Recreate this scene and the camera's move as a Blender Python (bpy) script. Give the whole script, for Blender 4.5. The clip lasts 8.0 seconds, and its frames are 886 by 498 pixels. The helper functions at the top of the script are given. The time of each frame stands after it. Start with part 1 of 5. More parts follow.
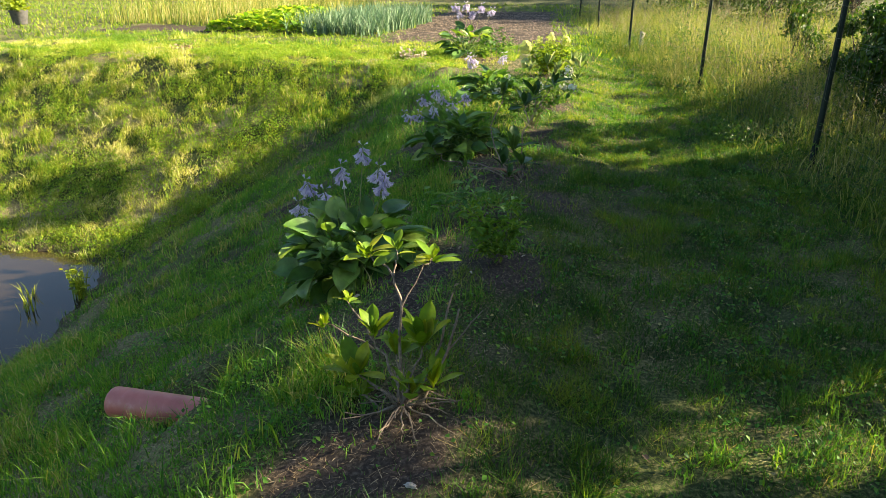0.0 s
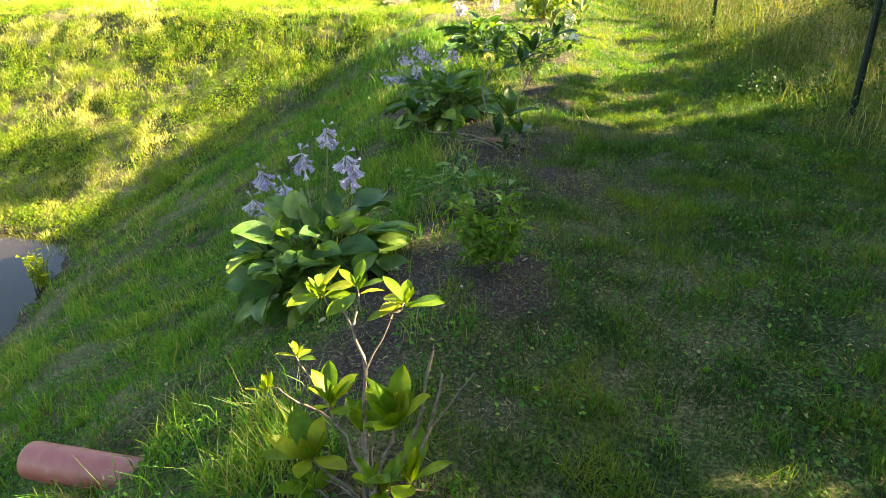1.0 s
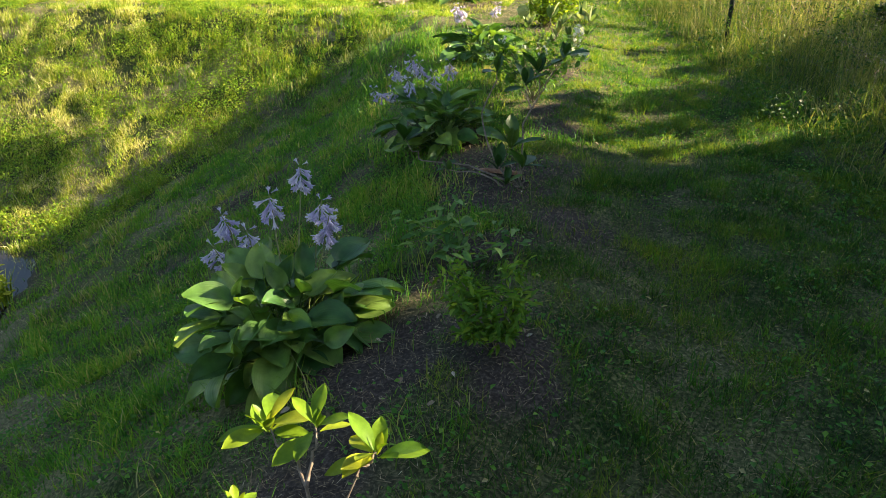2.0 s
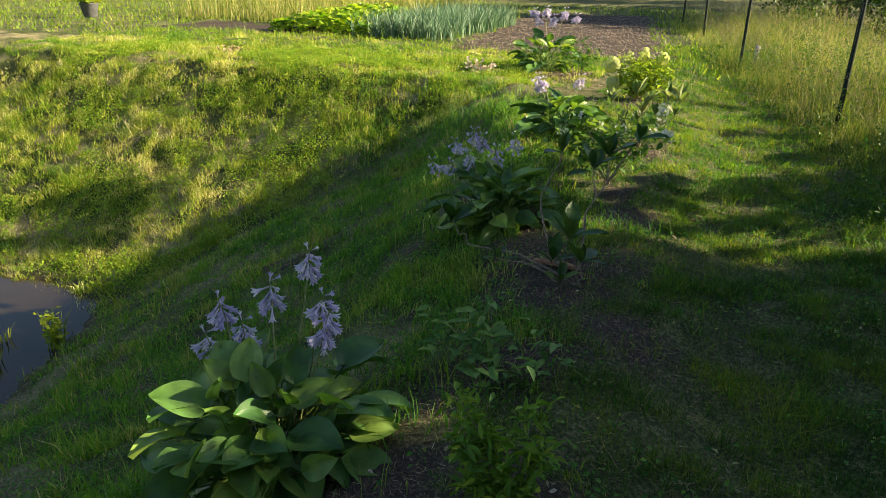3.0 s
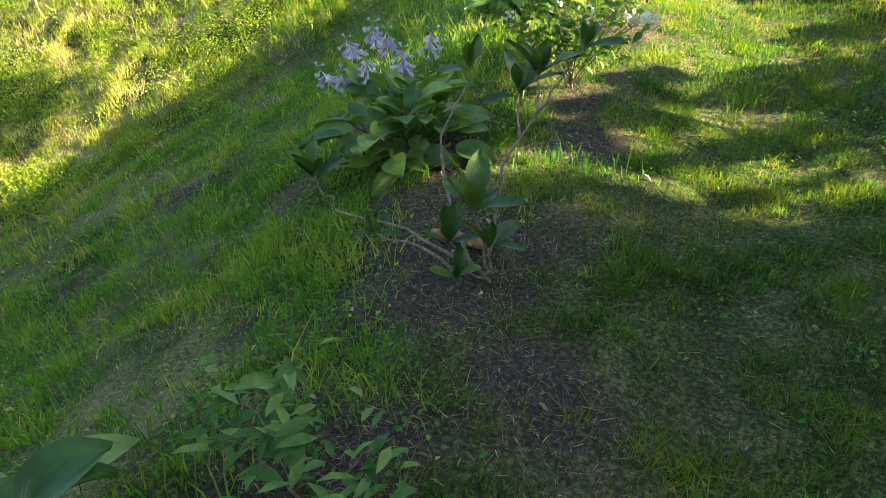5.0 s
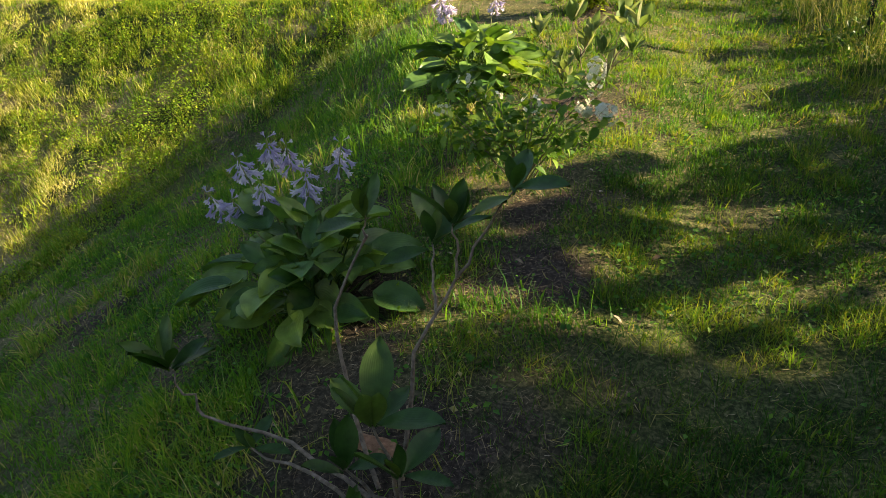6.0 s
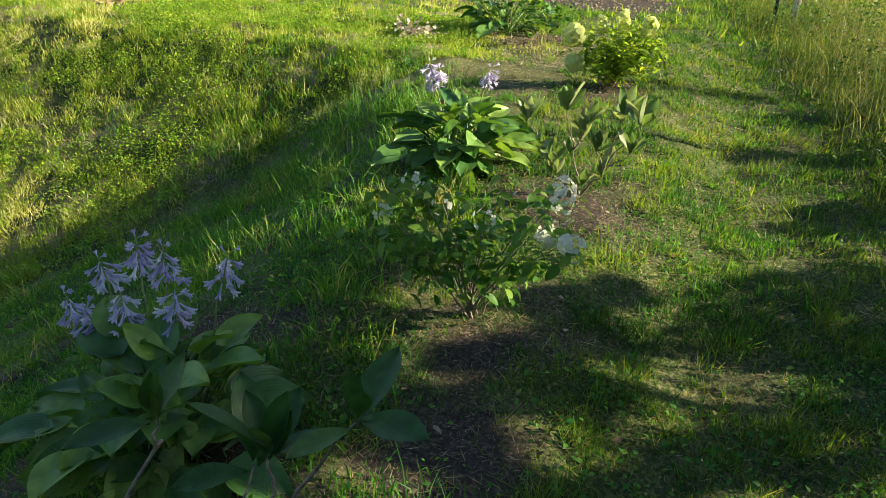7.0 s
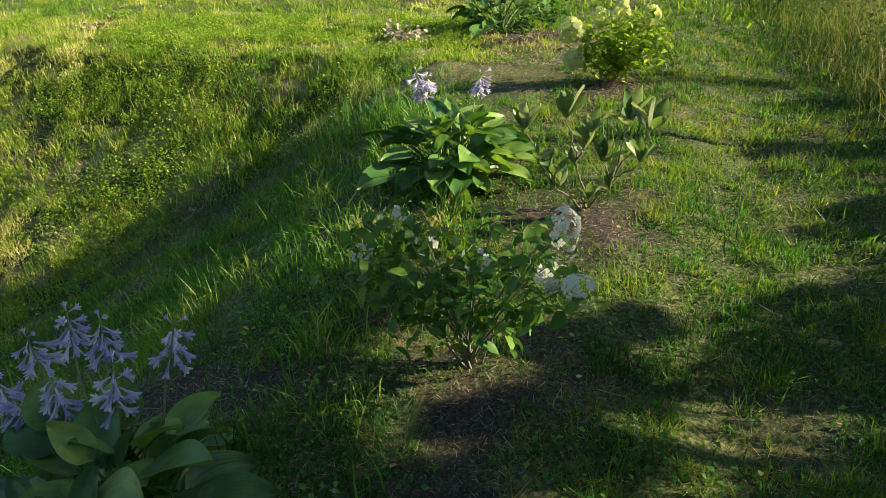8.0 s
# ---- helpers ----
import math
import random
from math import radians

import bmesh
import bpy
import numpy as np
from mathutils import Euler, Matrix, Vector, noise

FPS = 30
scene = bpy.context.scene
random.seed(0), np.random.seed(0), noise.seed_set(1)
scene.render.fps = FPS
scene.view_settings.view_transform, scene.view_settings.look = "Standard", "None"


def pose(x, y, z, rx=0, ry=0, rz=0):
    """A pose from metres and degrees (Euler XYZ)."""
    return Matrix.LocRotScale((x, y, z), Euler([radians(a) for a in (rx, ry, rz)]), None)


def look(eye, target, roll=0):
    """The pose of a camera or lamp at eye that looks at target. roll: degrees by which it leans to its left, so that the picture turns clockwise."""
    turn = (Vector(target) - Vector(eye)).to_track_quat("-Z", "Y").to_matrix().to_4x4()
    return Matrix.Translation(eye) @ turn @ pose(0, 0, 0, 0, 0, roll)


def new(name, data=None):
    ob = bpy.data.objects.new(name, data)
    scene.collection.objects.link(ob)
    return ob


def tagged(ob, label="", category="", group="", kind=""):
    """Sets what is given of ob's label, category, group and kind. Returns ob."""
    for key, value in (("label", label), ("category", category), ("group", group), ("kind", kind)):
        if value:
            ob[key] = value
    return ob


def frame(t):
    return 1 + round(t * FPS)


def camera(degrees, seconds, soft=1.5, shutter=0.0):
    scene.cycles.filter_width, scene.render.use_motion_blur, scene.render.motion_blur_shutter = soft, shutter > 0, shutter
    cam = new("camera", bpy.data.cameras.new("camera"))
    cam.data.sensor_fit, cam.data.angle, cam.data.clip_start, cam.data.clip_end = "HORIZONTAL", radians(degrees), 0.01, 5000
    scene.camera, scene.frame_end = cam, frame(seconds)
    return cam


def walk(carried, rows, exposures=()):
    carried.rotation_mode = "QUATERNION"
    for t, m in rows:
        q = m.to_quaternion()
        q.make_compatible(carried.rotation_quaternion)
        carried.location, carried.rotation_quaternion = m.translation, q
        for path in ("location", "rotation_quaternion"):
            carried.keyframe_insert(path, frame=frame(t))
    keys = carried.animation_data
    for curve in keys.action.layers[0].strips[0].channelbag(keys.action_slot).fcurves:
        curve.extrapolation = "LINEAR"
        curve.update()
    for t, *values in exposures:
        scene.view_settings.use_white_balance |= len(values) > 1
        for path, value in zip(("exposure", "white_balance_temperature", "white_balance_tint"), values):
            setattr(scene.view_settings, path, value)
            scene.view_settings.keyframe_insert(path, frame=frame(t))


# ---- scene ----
cam = camera(64.3, 8.0, soft=0.55)
EXPOSURES = [(0.0, 2.55, 6450, 9), (0.3, 1.95, 6250, 8), (0.5, 2.2, 6150, 8), (0.8, 2.95, 6450, 9), (1.0, 3.4, 7200, 10), (1.2, 3.4, 7250, 10),
             (2.3, 2.35, 6350, 8), (2.5, 2.9, 6450, 7), (2.7, 2.55, 6450, 8), (3.0, 2.03, 6450, 9), (3.3, 2.0, 6350, 9), (3.5, 2.35, 6250, 7),
             (3.7, 2.65, 6600, 6), (4.0, 2.8, 6850, 6), (4.2, 3.0, 6800, 6), (5.3, 3.4, 6850, 10), (5.5, 3.65, 7200, 11), (5.8, 3.2, 7600, 12),
             (6.0, 2.2, 7150, 13), (6.3, 2.05, 6450, 9), (6.5, 1.95, 6050, 5), (7.0, 1.95, 6000, 4), (7.5, 1.73, 6000, 4), (8.0, 1.67, 5950, 4)]
PATH = [
    (0, (0.611, -1.446, 1.509), (0.202, 0.368, 0.772), 0.3),
    (0.3, (0.539, -1.254, 1.480), (0.156, 0.522, 0.691), -0.0),
    (0.5, (0.515, -1.141, 1.498), (0.126, 0.616, 0.626), -1.5),
    (0.7, (0.501, -0.985, 1.488), (0.075, 0.741, 0.618), -2.0),
    (0.9, (0.507, -0.802, 1.499), (0.119, 0.913, 0.546), -1.3),
    (1, (0.509, -0.671, 1.494), (0.116, 1.082, 0.616), -1.6),
    (1.1, (0.510, -0.593, 1.507), (0.127, 1.167, 0.683), 0.2),
    (1.2, (0.508, -0.514, 1.512), (0.11, 1.262, 0.684), 1.0),
    (2.3, (0.386, 0.026, 1.551), (-0.003, 1.765, 0.644), -1.2),
    (2.5, (0.399, 0.123, 1.548), (-0.067, 1.87, 0.694), -2.7),
    (2.8, (0.443, 0.333, 1.535), (-0.142, 2.067, 0.779), -0.8),
    (3, (0.502, 0.47, 1.515), (-0.128, 2.215, 0.77), 1.2),
    (3.3, (0.563, 0.657, 1.501), (0.003, 2.371, 0.682), 1.0),
    (3.5, (0.588, 0.785, 1.49), (-0.006, 2.461, 0.574), -0.8),
    (3.8, (0.597, 1.052, 1.490), (-0.003, 2.699, 0.568), -1.4),
    (4, (0.621, 1.206, 1.513), (0.033, 2.856, 0.548), -2.5),
    (4.2, (0.633, 1.334, 1.512), (0.087, 2.938, 0.45), -2.2),
    (5.3, (0.62, 2.17, 1.387), (-0.024, 3.717, 0.295), -1.3),
    (5.5, (0.591, 2.344, 1.378), (-0.084, 3.898, 0.317), -2.0),
    (5.7, (0.579, 2.529, 1.405), (-0.147, 4.138, 0.465), -3.5),
    (5.8, (0.581, 2.602, 1.416), (-0.104, 4.213, 0.490), -4.7),
    (6, (0.596, 2.769, 1.43), (-0.008, 4.397, 0.44), -4.3),
    (6.2, (0.616, 2.945, 1.431), (-0.023, 4.597, 0.546), -4.3),
    (6.3, (0.627, 3.029, 1.446), (-0.058, 4.714, 0.614), -3.4),
    (6.5, (0.662, 3.221, 1.465), (-0.007, 4.843, 0.506), -0.7),
    (6.8, (0.687, 3.423, 1.462), (-0.030, 5.021, 0.540), -0.2),
    (7, (0.689, 3.549, 1.448), (0.012, 5.204, 0.552), 0.8),
    (7.3, (0.652, 3.740, 1.434), (-0.043, 5.399, 0.607), -1.4),
    (7.5, (0.659, 3.804, 1.411), (0.008, 5.494, 0.562), -4.6),
    (7.7, (0.648, 3.858, 1.424), (0.049, 5.512, 0.515), -3.6),
    (8, (0.629, 3.919, 1.423), (-0.082, 5.559, 0.525), -3.3),
]
walk(cam, [(t, look(eye, target, roll)) for t, eye, target, roll in PATH], EXPOSURES)

# ---- world, sun, exposure ----
SUN_EL, SUN_AZ = 23.0, 68.0          # degrees above the horizon; clockwise from +y
world = bpy.data.worlds.new("world")
scene.world = world
world.use_nodes = True
wn = world.node_tree.nodes
sky = wn.new("ShaderNodeTexSky")
sky.sky_type, sky.sun_disc = "NISHITA", False
sky.sun_elevation, sky.sun_rotation = radians(SUN_EL), radians(SUN_AZ)
world.node_tree.links.new(sky.outputs["Color"], wn["Background"].inputs["Color"])
wn["Background"].inputs["Strength"].default_value = 0.05
lamp = bpy.data.lights.new("sun", "SUN")
lamp.energy, lamp.angle, lamp.color = 5.0, radians(0.6), (1.0, 0.82, 0.55)
sun = new("sun", lamp)
sd = Vector((math.sin(radians(SUN_AZ)) * math.cos(radians(SUN_EL)), math.cos(radians(SUN_AZ)) * math.cos(radians(SUN_EL)), math.sin(radians(SUN_EL))))
sun.matrix_world = look(sd * 60, (0, 0, 0))

rng = np.random.default_rng(7)


# ---- terrain shape ----
def vnoise(x, y, size, seed=0):
    """Smooth value noise in 0..1 with features of that size in metres."""
    x, y = np.asarray(x, float) / size, np.asarray(y, float) / size
    xi, yi = np.floor(x).astype(np.int64), np.floor(y).astype(np.int64)
    fx, fy = x - xi, y - yi
    fx, fy = fx * fx * (3 - 2 * fx), fy * fy * (3 - 2 * fy)

    def h(a, b):
        n = (a * 374761393 + b * 668265263 + seed * 974711) & 0x7FFFFFFF
        n = ((n ^ (n >> 13)) * 1274126177) & 0x7FFFFFFF
        return ((n ^ (n >> 16)) & 0xFFFF) / 65535.0

    return (h(xi, yi) * (1 - fx) + h(xi + 1, yi) * fx) * (1 - fy) + (h(xi, yi + 1) * (1 - fx) + h(xi + 1, yi + 1) * fx) * fy


def fnoise(x, y, size, seed=0):
    return 0.55 * vnoise(x, y, size, seed) + 0.3 * vnoise(x, y, size * 0.45, seed + 1) + 0.15 * vnoise(x, y, size * 0.2, seed + 2)


def smax(a, b, k=0.3):
    h = np.clip(0.5 + 0.5 * (a - b) / k, 0, 1)
    return b + (a - b) * h + k * h * (1 - h)


def crest(y):
    """x of the edge where the bed breaks off into the slope."""
    return np.interp(y, [-5, 4, 5.5, 8, 9, 10.4, 12], [-0.05, -0.05, -0.6, -0.95, -1.45, -1.9, -2.2])


def near_bank(over):
    return np.interp(over, [0, 0.3, 0.8, 1.75, 3.05, 4.65, 6.2, 9], [0, -0.05, -0.24, -0.72, -1.2, -2.06, -2.7, -3])


def far_bank(y):
    return np.interp(y, [4.5, 5.9, 6.3, 7, 7.7, 8.35, 9.3, 9.9, 10.3, 10.8], [-2.7, -2.24, -2.08, -1.83, -1.47, -1.15, -0.62, -0.24, -0.05, 0])


def ground_z(x, y):
    x, y = np.asarray(x, float), np.asarray(y, float)
    over = np.maximum(crest(y) - x, 0)
    near = near_bank(over) - np.interp(over, [0.5, 1.75, 3.05, 4.65], [0, 0.07, 0.13, 0]) * np.clip((y - 2.5) / 1.5, 0, 1)
    far = far_bank(y)
    far = smax(far, -0.5 * np.maximum(x + 22.0, 0.0), 0.6)
    bank = np.where(over > 0, np.minimum(smax(near, far), 0.0), 0.0)
    bank = np.maximum(bank, -2.6)
    z = bank - 0.1 * np.clip((x - 0.2) / 0.6, 0, 1)
    onfar = np.clip((far - near) * 4 + 0.5, 0, 1) * np.clip(over, 0, 1)
    rough = (fnoise(x, y, 1.3, 3) - 0.5) * (0.10 - 0.07 * onfar) * np.clip(over, 0, 1) + (fnoise(x, y, 0.6, 13) - 0.5) * 0.045 * onfar + (vnoise(x, y, 0.17, 14) - 0.5) * 0.05 * onfar + (fnoise(x, y, 0.3, 17) - 0.5) * (0.07 - 0.04 * onfar) * np.clip(over * 3, 0, 1) + (vnoise(x, y, 0.28, 9) - 0.5) * 0.035 + (vnoise(x, y, 0.09, 5) - 0.5) * 0.014
    rise = 0.02 * np.clip(y - 26, 0, 400) + 0.03 * np.clip(x - 4, 0, 6)
    z = z + rough + rise
    trench = -0.545 + 0.06 * np.clip(x + 1.74, 0, 1) + 0.7 * np.maximum(np.abs(y - 1.17) - 0.13, 0) + 2.5 * np.maximum(x + 1.12, 0) - 0.05
    return np.where((x < -0.7) & (x > -2.1) & (np.abs(y - 1.17) < 0.5), np.minimum(z, trench), z)


WATER = -2.14
# bare earth round the planted shrubs: x, y, radius
BEDS = [(0.02, 0.5, 0.6), (-0.35, 2.05, 0.55), (0.12, 2.1, 0.42), (-0.05, 2.95, 0.4), (0.0, 3.85, 0.52), (-0.42, 4.75, 0.34), (0.0, 5.55, 0.5),
        (0.05, 7.0, 0.55), (0.1, 5.02, 0.42), (-0.3, 9.5, 0.42), (-1.5, 11.5, 0.5), (-2.75, 11.1, 0.3), (-0.35, 1.4, 0.4), (0.35, 3.4, 0.4)]


def bare(x, y):
    x, y = np.asarray(x, float), np.asarray(y, float)
    out = np.zeros_like(x)
    n = (fnoise(x, y, 0.3, 21) - 0.5) * 1.5 - 0.05
    for bx, by, br in BEDS:
        out = np.maximum(out, np.clip((1.0 - np.hypot(x - bx, (y - by) * 0.9) / br + n) * 1.6, 0, 1))
    strip = np.clip((0.5 - np.abs(x - 0.15 + 0.02 * y) / 0.55 + n * 0.9) * 1.6, 0, 1) * np.clip((5.0 - y) / 1.5, 0, 1) * 0.4
    out = np.maximum(out, strip)
    soil = np.clip((0.5 - np.maximum(np.abs(x + 2.9 + 0.1 * (y - 20)) - 1.9, np.abs(y - 20.5) - 6.2) + n * 0.7) * 2, 0, 1)
    out = np.maximum(out, soil)
    out = np.maximum(out, np.clip((0.5 - np.maximum(np.abs(x + 10.6) - 1.6, np.abs(y - 16.2) - 0.9) + n) * 2, 0, 1))
    worn = np.clip((fnoise(x, y, 0.45, 27) - 0.60) * 9, 0, 0.85) * np.clip((9.5 - y) / 2, 0, 1) * (x > -4.5)
    out = np.maximum(out, worn * np.where(x < crest(y), np.clip((y - 2.6) * 1.5, 0, 1), np.clip(1.5 - x, 0, 1) * 0.45))
    wet = np.clip((WATER + 0.13 - ground_z(x, y)) * 6, 0, 1)
    return np.maximum(out, wet)


# ---- helpers for meshes ----
def shade_smooth(me):
    me.polygons.foreach_set("use_smooth", np.ones(len(me.polygons), bool))


def raw(name, verts, faces, material, tones=None, smooth=True):
    """A mesh from arrays: verts (n, 3), faces (m, 3 or 4)."""
    me = bpy.data.meshes.new(name)
    verts, faces = np.asarray(verts, np.float32), np.asarray(faces, np.int32)
    m, k = faces.shape
    me.vertices.add(len(verts))
    me.vertices.foreach_set("co", verts.ravel())
    me.loops.add(m * k)
    me.loops.foreach_set("vertex_index", faces.ravel())
    me.polygons.add(m)
    me.polygons.foreach_set("loop_start", np.arange(0, m * k, k, dtype=np.int32))
    if tones is not None:
        at = me.attributes.new("tone", "FLOAT", "POINT")
        at.data.foreach_set("value", np.asarray(tones, np.float32))
    me.update(calc_edges=True)
    if smooth:
        shade_smooth(me)
    me.materials.append(material)
    return me


def part(name, bm, material, parent, label=""):
    me = bpy.data.meshes.new(name)
    bm.normal_update()
    bm.to_mesh(me)
    bm.free()
    shade_smooth(me)
    me.materials.append(material)
    ob = new(name, me)
    ob.parent = parent
    return tagged(ob, label)


def child(name, me, parent, m=None, label=""):
    ob = new(name, me)
    ob.parent = parent
    if m is not None:
        ob.matrix_basis = m
    return tagged(ob, label)


def thing(name, x, y, z, label, category, group=""):
    ob = new(name)
    ob.location = (x, y, z)
    ob.empty_display_size = 0.1
    return tagged(ob, label, category, group)


def tube(points, radii, sides=6):
    """Verts and quads of a tube through points."""
    pts = [Vector(p) for p in points]
    vs, fs = [], []
    for i, p in enumerate(pts):
        d = (pts[min(i + 1, len(pts) - 1)] - pts[max(i - 1, 0)]).normalized()
        a = d.cross(Vector((0.31, 0.92, 0.2))).normalized()
        b = d.cross(a)
        for s in range(sides):
            t = 2 * math.pi * s / sides
            vs.append(p + (a * math.cos(t) + b * math.sin(t)) * radii[i])
    for i in range(len(pts) - 1):
        for s in range(sides):
            q = (s + 1) % sides
            fs.append((i * sides + s, i * sides + q, (i + 1) * sides + q, (i + 1) * sides + s))
    return vs, fs


def bent(a, b, sag, steps=6, seed=0, wob=0.01):
    """Points from a to b, bowed by sag upward in the middle and slightly uneven."""
    r = random.Random(seed)
    a, b, out = Vector(a), Vector(b), []
    for i in range(steps + 1):
        t = i / steps
        p = a.lerp(b, t) + Vector((0, 0, sag * 4 * t * (1 - t)))
        if 0 < i < steps:
            p += Vector((r.uniform(-wob, wob), r.uniform(-wob, wob), r.uniform(-wob, wob)))
        out.append(p)
    return out


class Pile:
    """Gathers verts and quads into one mesh."""

    def __init__(self):
        self.v, self.f = [], []

    def add(self, vs, fs):
        n = len(self.v)
        self.v += [tuple(v) for v in vs]
        self.f += [tuple(i + n for i in f) for f in fs]

    def mesh(self, name, material):
        me = bpy.data.meshes.new(name)
        me.from_pydata(self.v, [], self.f)
        me.update()
        shade_smooth(me)
        me.materials.append(material)
        return me


# ---- materials ----
def nodes_of(name):
    m = bpy.data.materials.new(name)
    m.use_nodes = True
    nt = m.node_tree
    return m, nt, nt.nodes, nt.links, nt.nodes["Principled BSDF"], nt.nodes["Material Output"]


def ramp(nt, fac, stops):
    r = nt.nodes.new("ShaderNodeValToRGB")
    els = r.color_ramp.elements
    while len(els) < len(stops):
        els.new(0.5)
    for e, (p, c) in zip(els, stops):
        e.position, e.color = p, (*c, 1)
    nt.links.new(fac, r.inputs["Fac"])
    return r.outputs["Color"]


def noise_fac(nt, scale, detail=4.0, coords=None, rough=0.6):
    n = nt.nodes.new("ShaderNodeTexNoise")
    n.inputs["Scale"].default_value, n.inputs["Detail"].default_value, n.inputs["Roughness"].default_value = scale, detail, rough
    if coords is None:
        coords = nt.nodes.new("ShaderNodeNewGeometry").outputs["Position"]
    nt.links.new(coords, n.inputs["Vector"])
    return n.outputs["Fac"]


def mixc(nt, a, b, fac, kind="MIX"):
    m = nt.nodes.new("ShaderNodeMix")
    m.data_type, m.blend_type = "RGBA", kind
    for s, v in ((m.inputs[6], a), (m.inputs[7], b), (m.inputs[0], fac)):
        if hasattr(v, "links"):
            nt.links.new(v, s)
        else:
            s.default_value = v if not isinstance(v, tuple) else (*v, 1)
    return m.outputs[2]


def bump(nt, height, strength, dist, bsdf):
    b = nt.nodes.new("ShaderNodeBump")
    b.inputs["Strength"].default_value, b.inputs["Distance"].default_value = strength, dist
    nt.links.new(height, b.inputs["Height"])
    nt.links.new(b.outputs["Normal"], bsdf.inputs["Normal"])


def attribute(nt, name):
    a = nt.nodes.new("ShaderNodeAttribute")
    a.attribute_name = name
    return a.outputs["Fac"]


def leafy(name, stops, through_col, see=0.4, rough=0.45, by="tone", scale=30.0, vein=0.0, gloss=0.22):
    """Leaf material: colour by a tone (attribute, or the object's own random), mottling, and light passing through."""
    m, nt, nd, ln, bs, out = nodes_of(name)
    if by == "tone":
        fac = attribute(nt, "tone")
    elif by == "object":
        fac = nd.new("ShaderNodeObjectInfo").outputs["Random"]
    else:
        fac = nd.new("ShaderNodeNewGeometry").outputs["Random Per Island"]
    col = ramp(nt, fac, stops)
    coords = nd.new("ShaderNodeTexCoord").outputs["Object"]
    spots = noise_fac(nt, scale, 3, coords)
    col = mixc(nt, col, ramp(nt, spots, [(0.3, (0.55, 0.55, 0.5)), (0.7, (1.25, 1.2, 1.1))]), 0.8, "MULTIPLY")
    ln.new(col, bs.inputs["Base Color"])
    bs.inputs["Roughness"].default_value = rough
    bs.inputs["Specular IOR Level"].default_value = gloss
    tr = nd.new("ShaderNodeBsdfTranslucent")
    ln.new(mixc(nt, col, through_col, 1.0, "MULTIPLY"), tr.inputs["Color"])
    mx = nd.new("ShaderNodeMixShader")
    mx.inputs[0].default_value = see
    ln.new(bs.outputs[0], mx.inputs[1])
    ln.new(tr.outputs[0], mx.inputs[2])
    ln.new(mx.outputs[0], out.inputs["Surface"])
    if vein:
        w = nd.new("ShaderNodeMath")
        w.operation = "SINE"
        k = nd.new("ShaderNodeMath")
        k.operation = "MULTIPLY"
        k.inputs[1].default_value = 48.0
        ln.new(attribute(nt, "across"), k.inputs[0])
        ln.new(k.outputs[0], w.inputs[0])
        bump(nt, w.outputs[0], vein, 0.003, bs)
    return m


def solid(name, stops, scale, rough=0.8, metal=0.0, bumpy=0.3, dist=0.004, detail=5.0, spec=0.4, coords="Object"):
    m, nt, nd, ln, bs, out = nodes_of(name)
    c = nd.new("ShaderNodeTexCoord").outputs[coords]
    f = noise_fac(nt, scale, detail, c)
    big = noise_fac(nt, scale * 0.17, 2, c)
    col = mixc(nt, ramp(nt, f, stops), ramp(nt, big, [(0.3, (0.75, 0.75, 0.75)), (0.7, (1.15, 1.15, 1.15))]), 0.8, "MULTIPLY")
    ln.new(col, bs.inputs["Base Color"])
    bs.inputs["Roughness"].default_value, bs.inputs["Metallic"].default_value = rough, metal
    bs.inputs["Specular IOR Level"].default_value = spec
    if bumpy:
        bump(nt, f, bumpy, dist, bs)
    return m


def earth_material():
    m, nt, nd, ln, bs, out = nodes_of("earth")
    pos = nd.new("ShaderNodeNewGeometry").outputs["Position"]
    fine, mid = noise_fac(nt, 60, 6, pos, 0.7), noise_fac(nt, 7, 5, pos)
    soil = ramp(nt, fine, [(0.28, (0.016, 0.012, 0.010)), (0.5, (0.042, 0.033, 0.026)), (0.74, (0.14, 0.11, 0.085))])
    sward = ramp(nt, fine, [(0.32, (0.014, 0.017, 0.009)), (0.48, (0.034, 0.048, 0.019)), (0.66, (0.16, 0.14, 0.08))])
    patch = ramp(nt, mid, [(0.35, (0.7, 0.75, 0.65)), (0.65, (1.2, 1.15, 1.0))])
    sward = mixc(nt, sward, patch, 1.0, "MULTIPLY")
    turf = ramp(nt, noise_fac(nt, 1.6, 3, pos), [(0.35, (0.8, 1.0, 0.75)), (0.65, (1.4, 1.4, 1.1))])
    sward = mixc(nt, sward, turf, 1.0, "MULTIPLY")
    thatch = ramp(nt, fine, [(0.3, (0.10, 0.085, 0.045)), (0.5, (0.27, 0.23, 0.12)), (0.7, (0.46, 0.41, 0.25))])
    sward = mixc(nt, sward, thatch, attribute(nt, "dry"))
    col = mixc(nt, sward, soil, attribute(nt, "tone"))
    ln.new(col, bs.inputs["Base Color"])
    bs.inputs["Roughness"].default_value = 0.95
    bs.inputs["Specular IOR Level"].default_value = 0.15
    bump(nt, fine, 0.5, 0.012, bs)
    return m


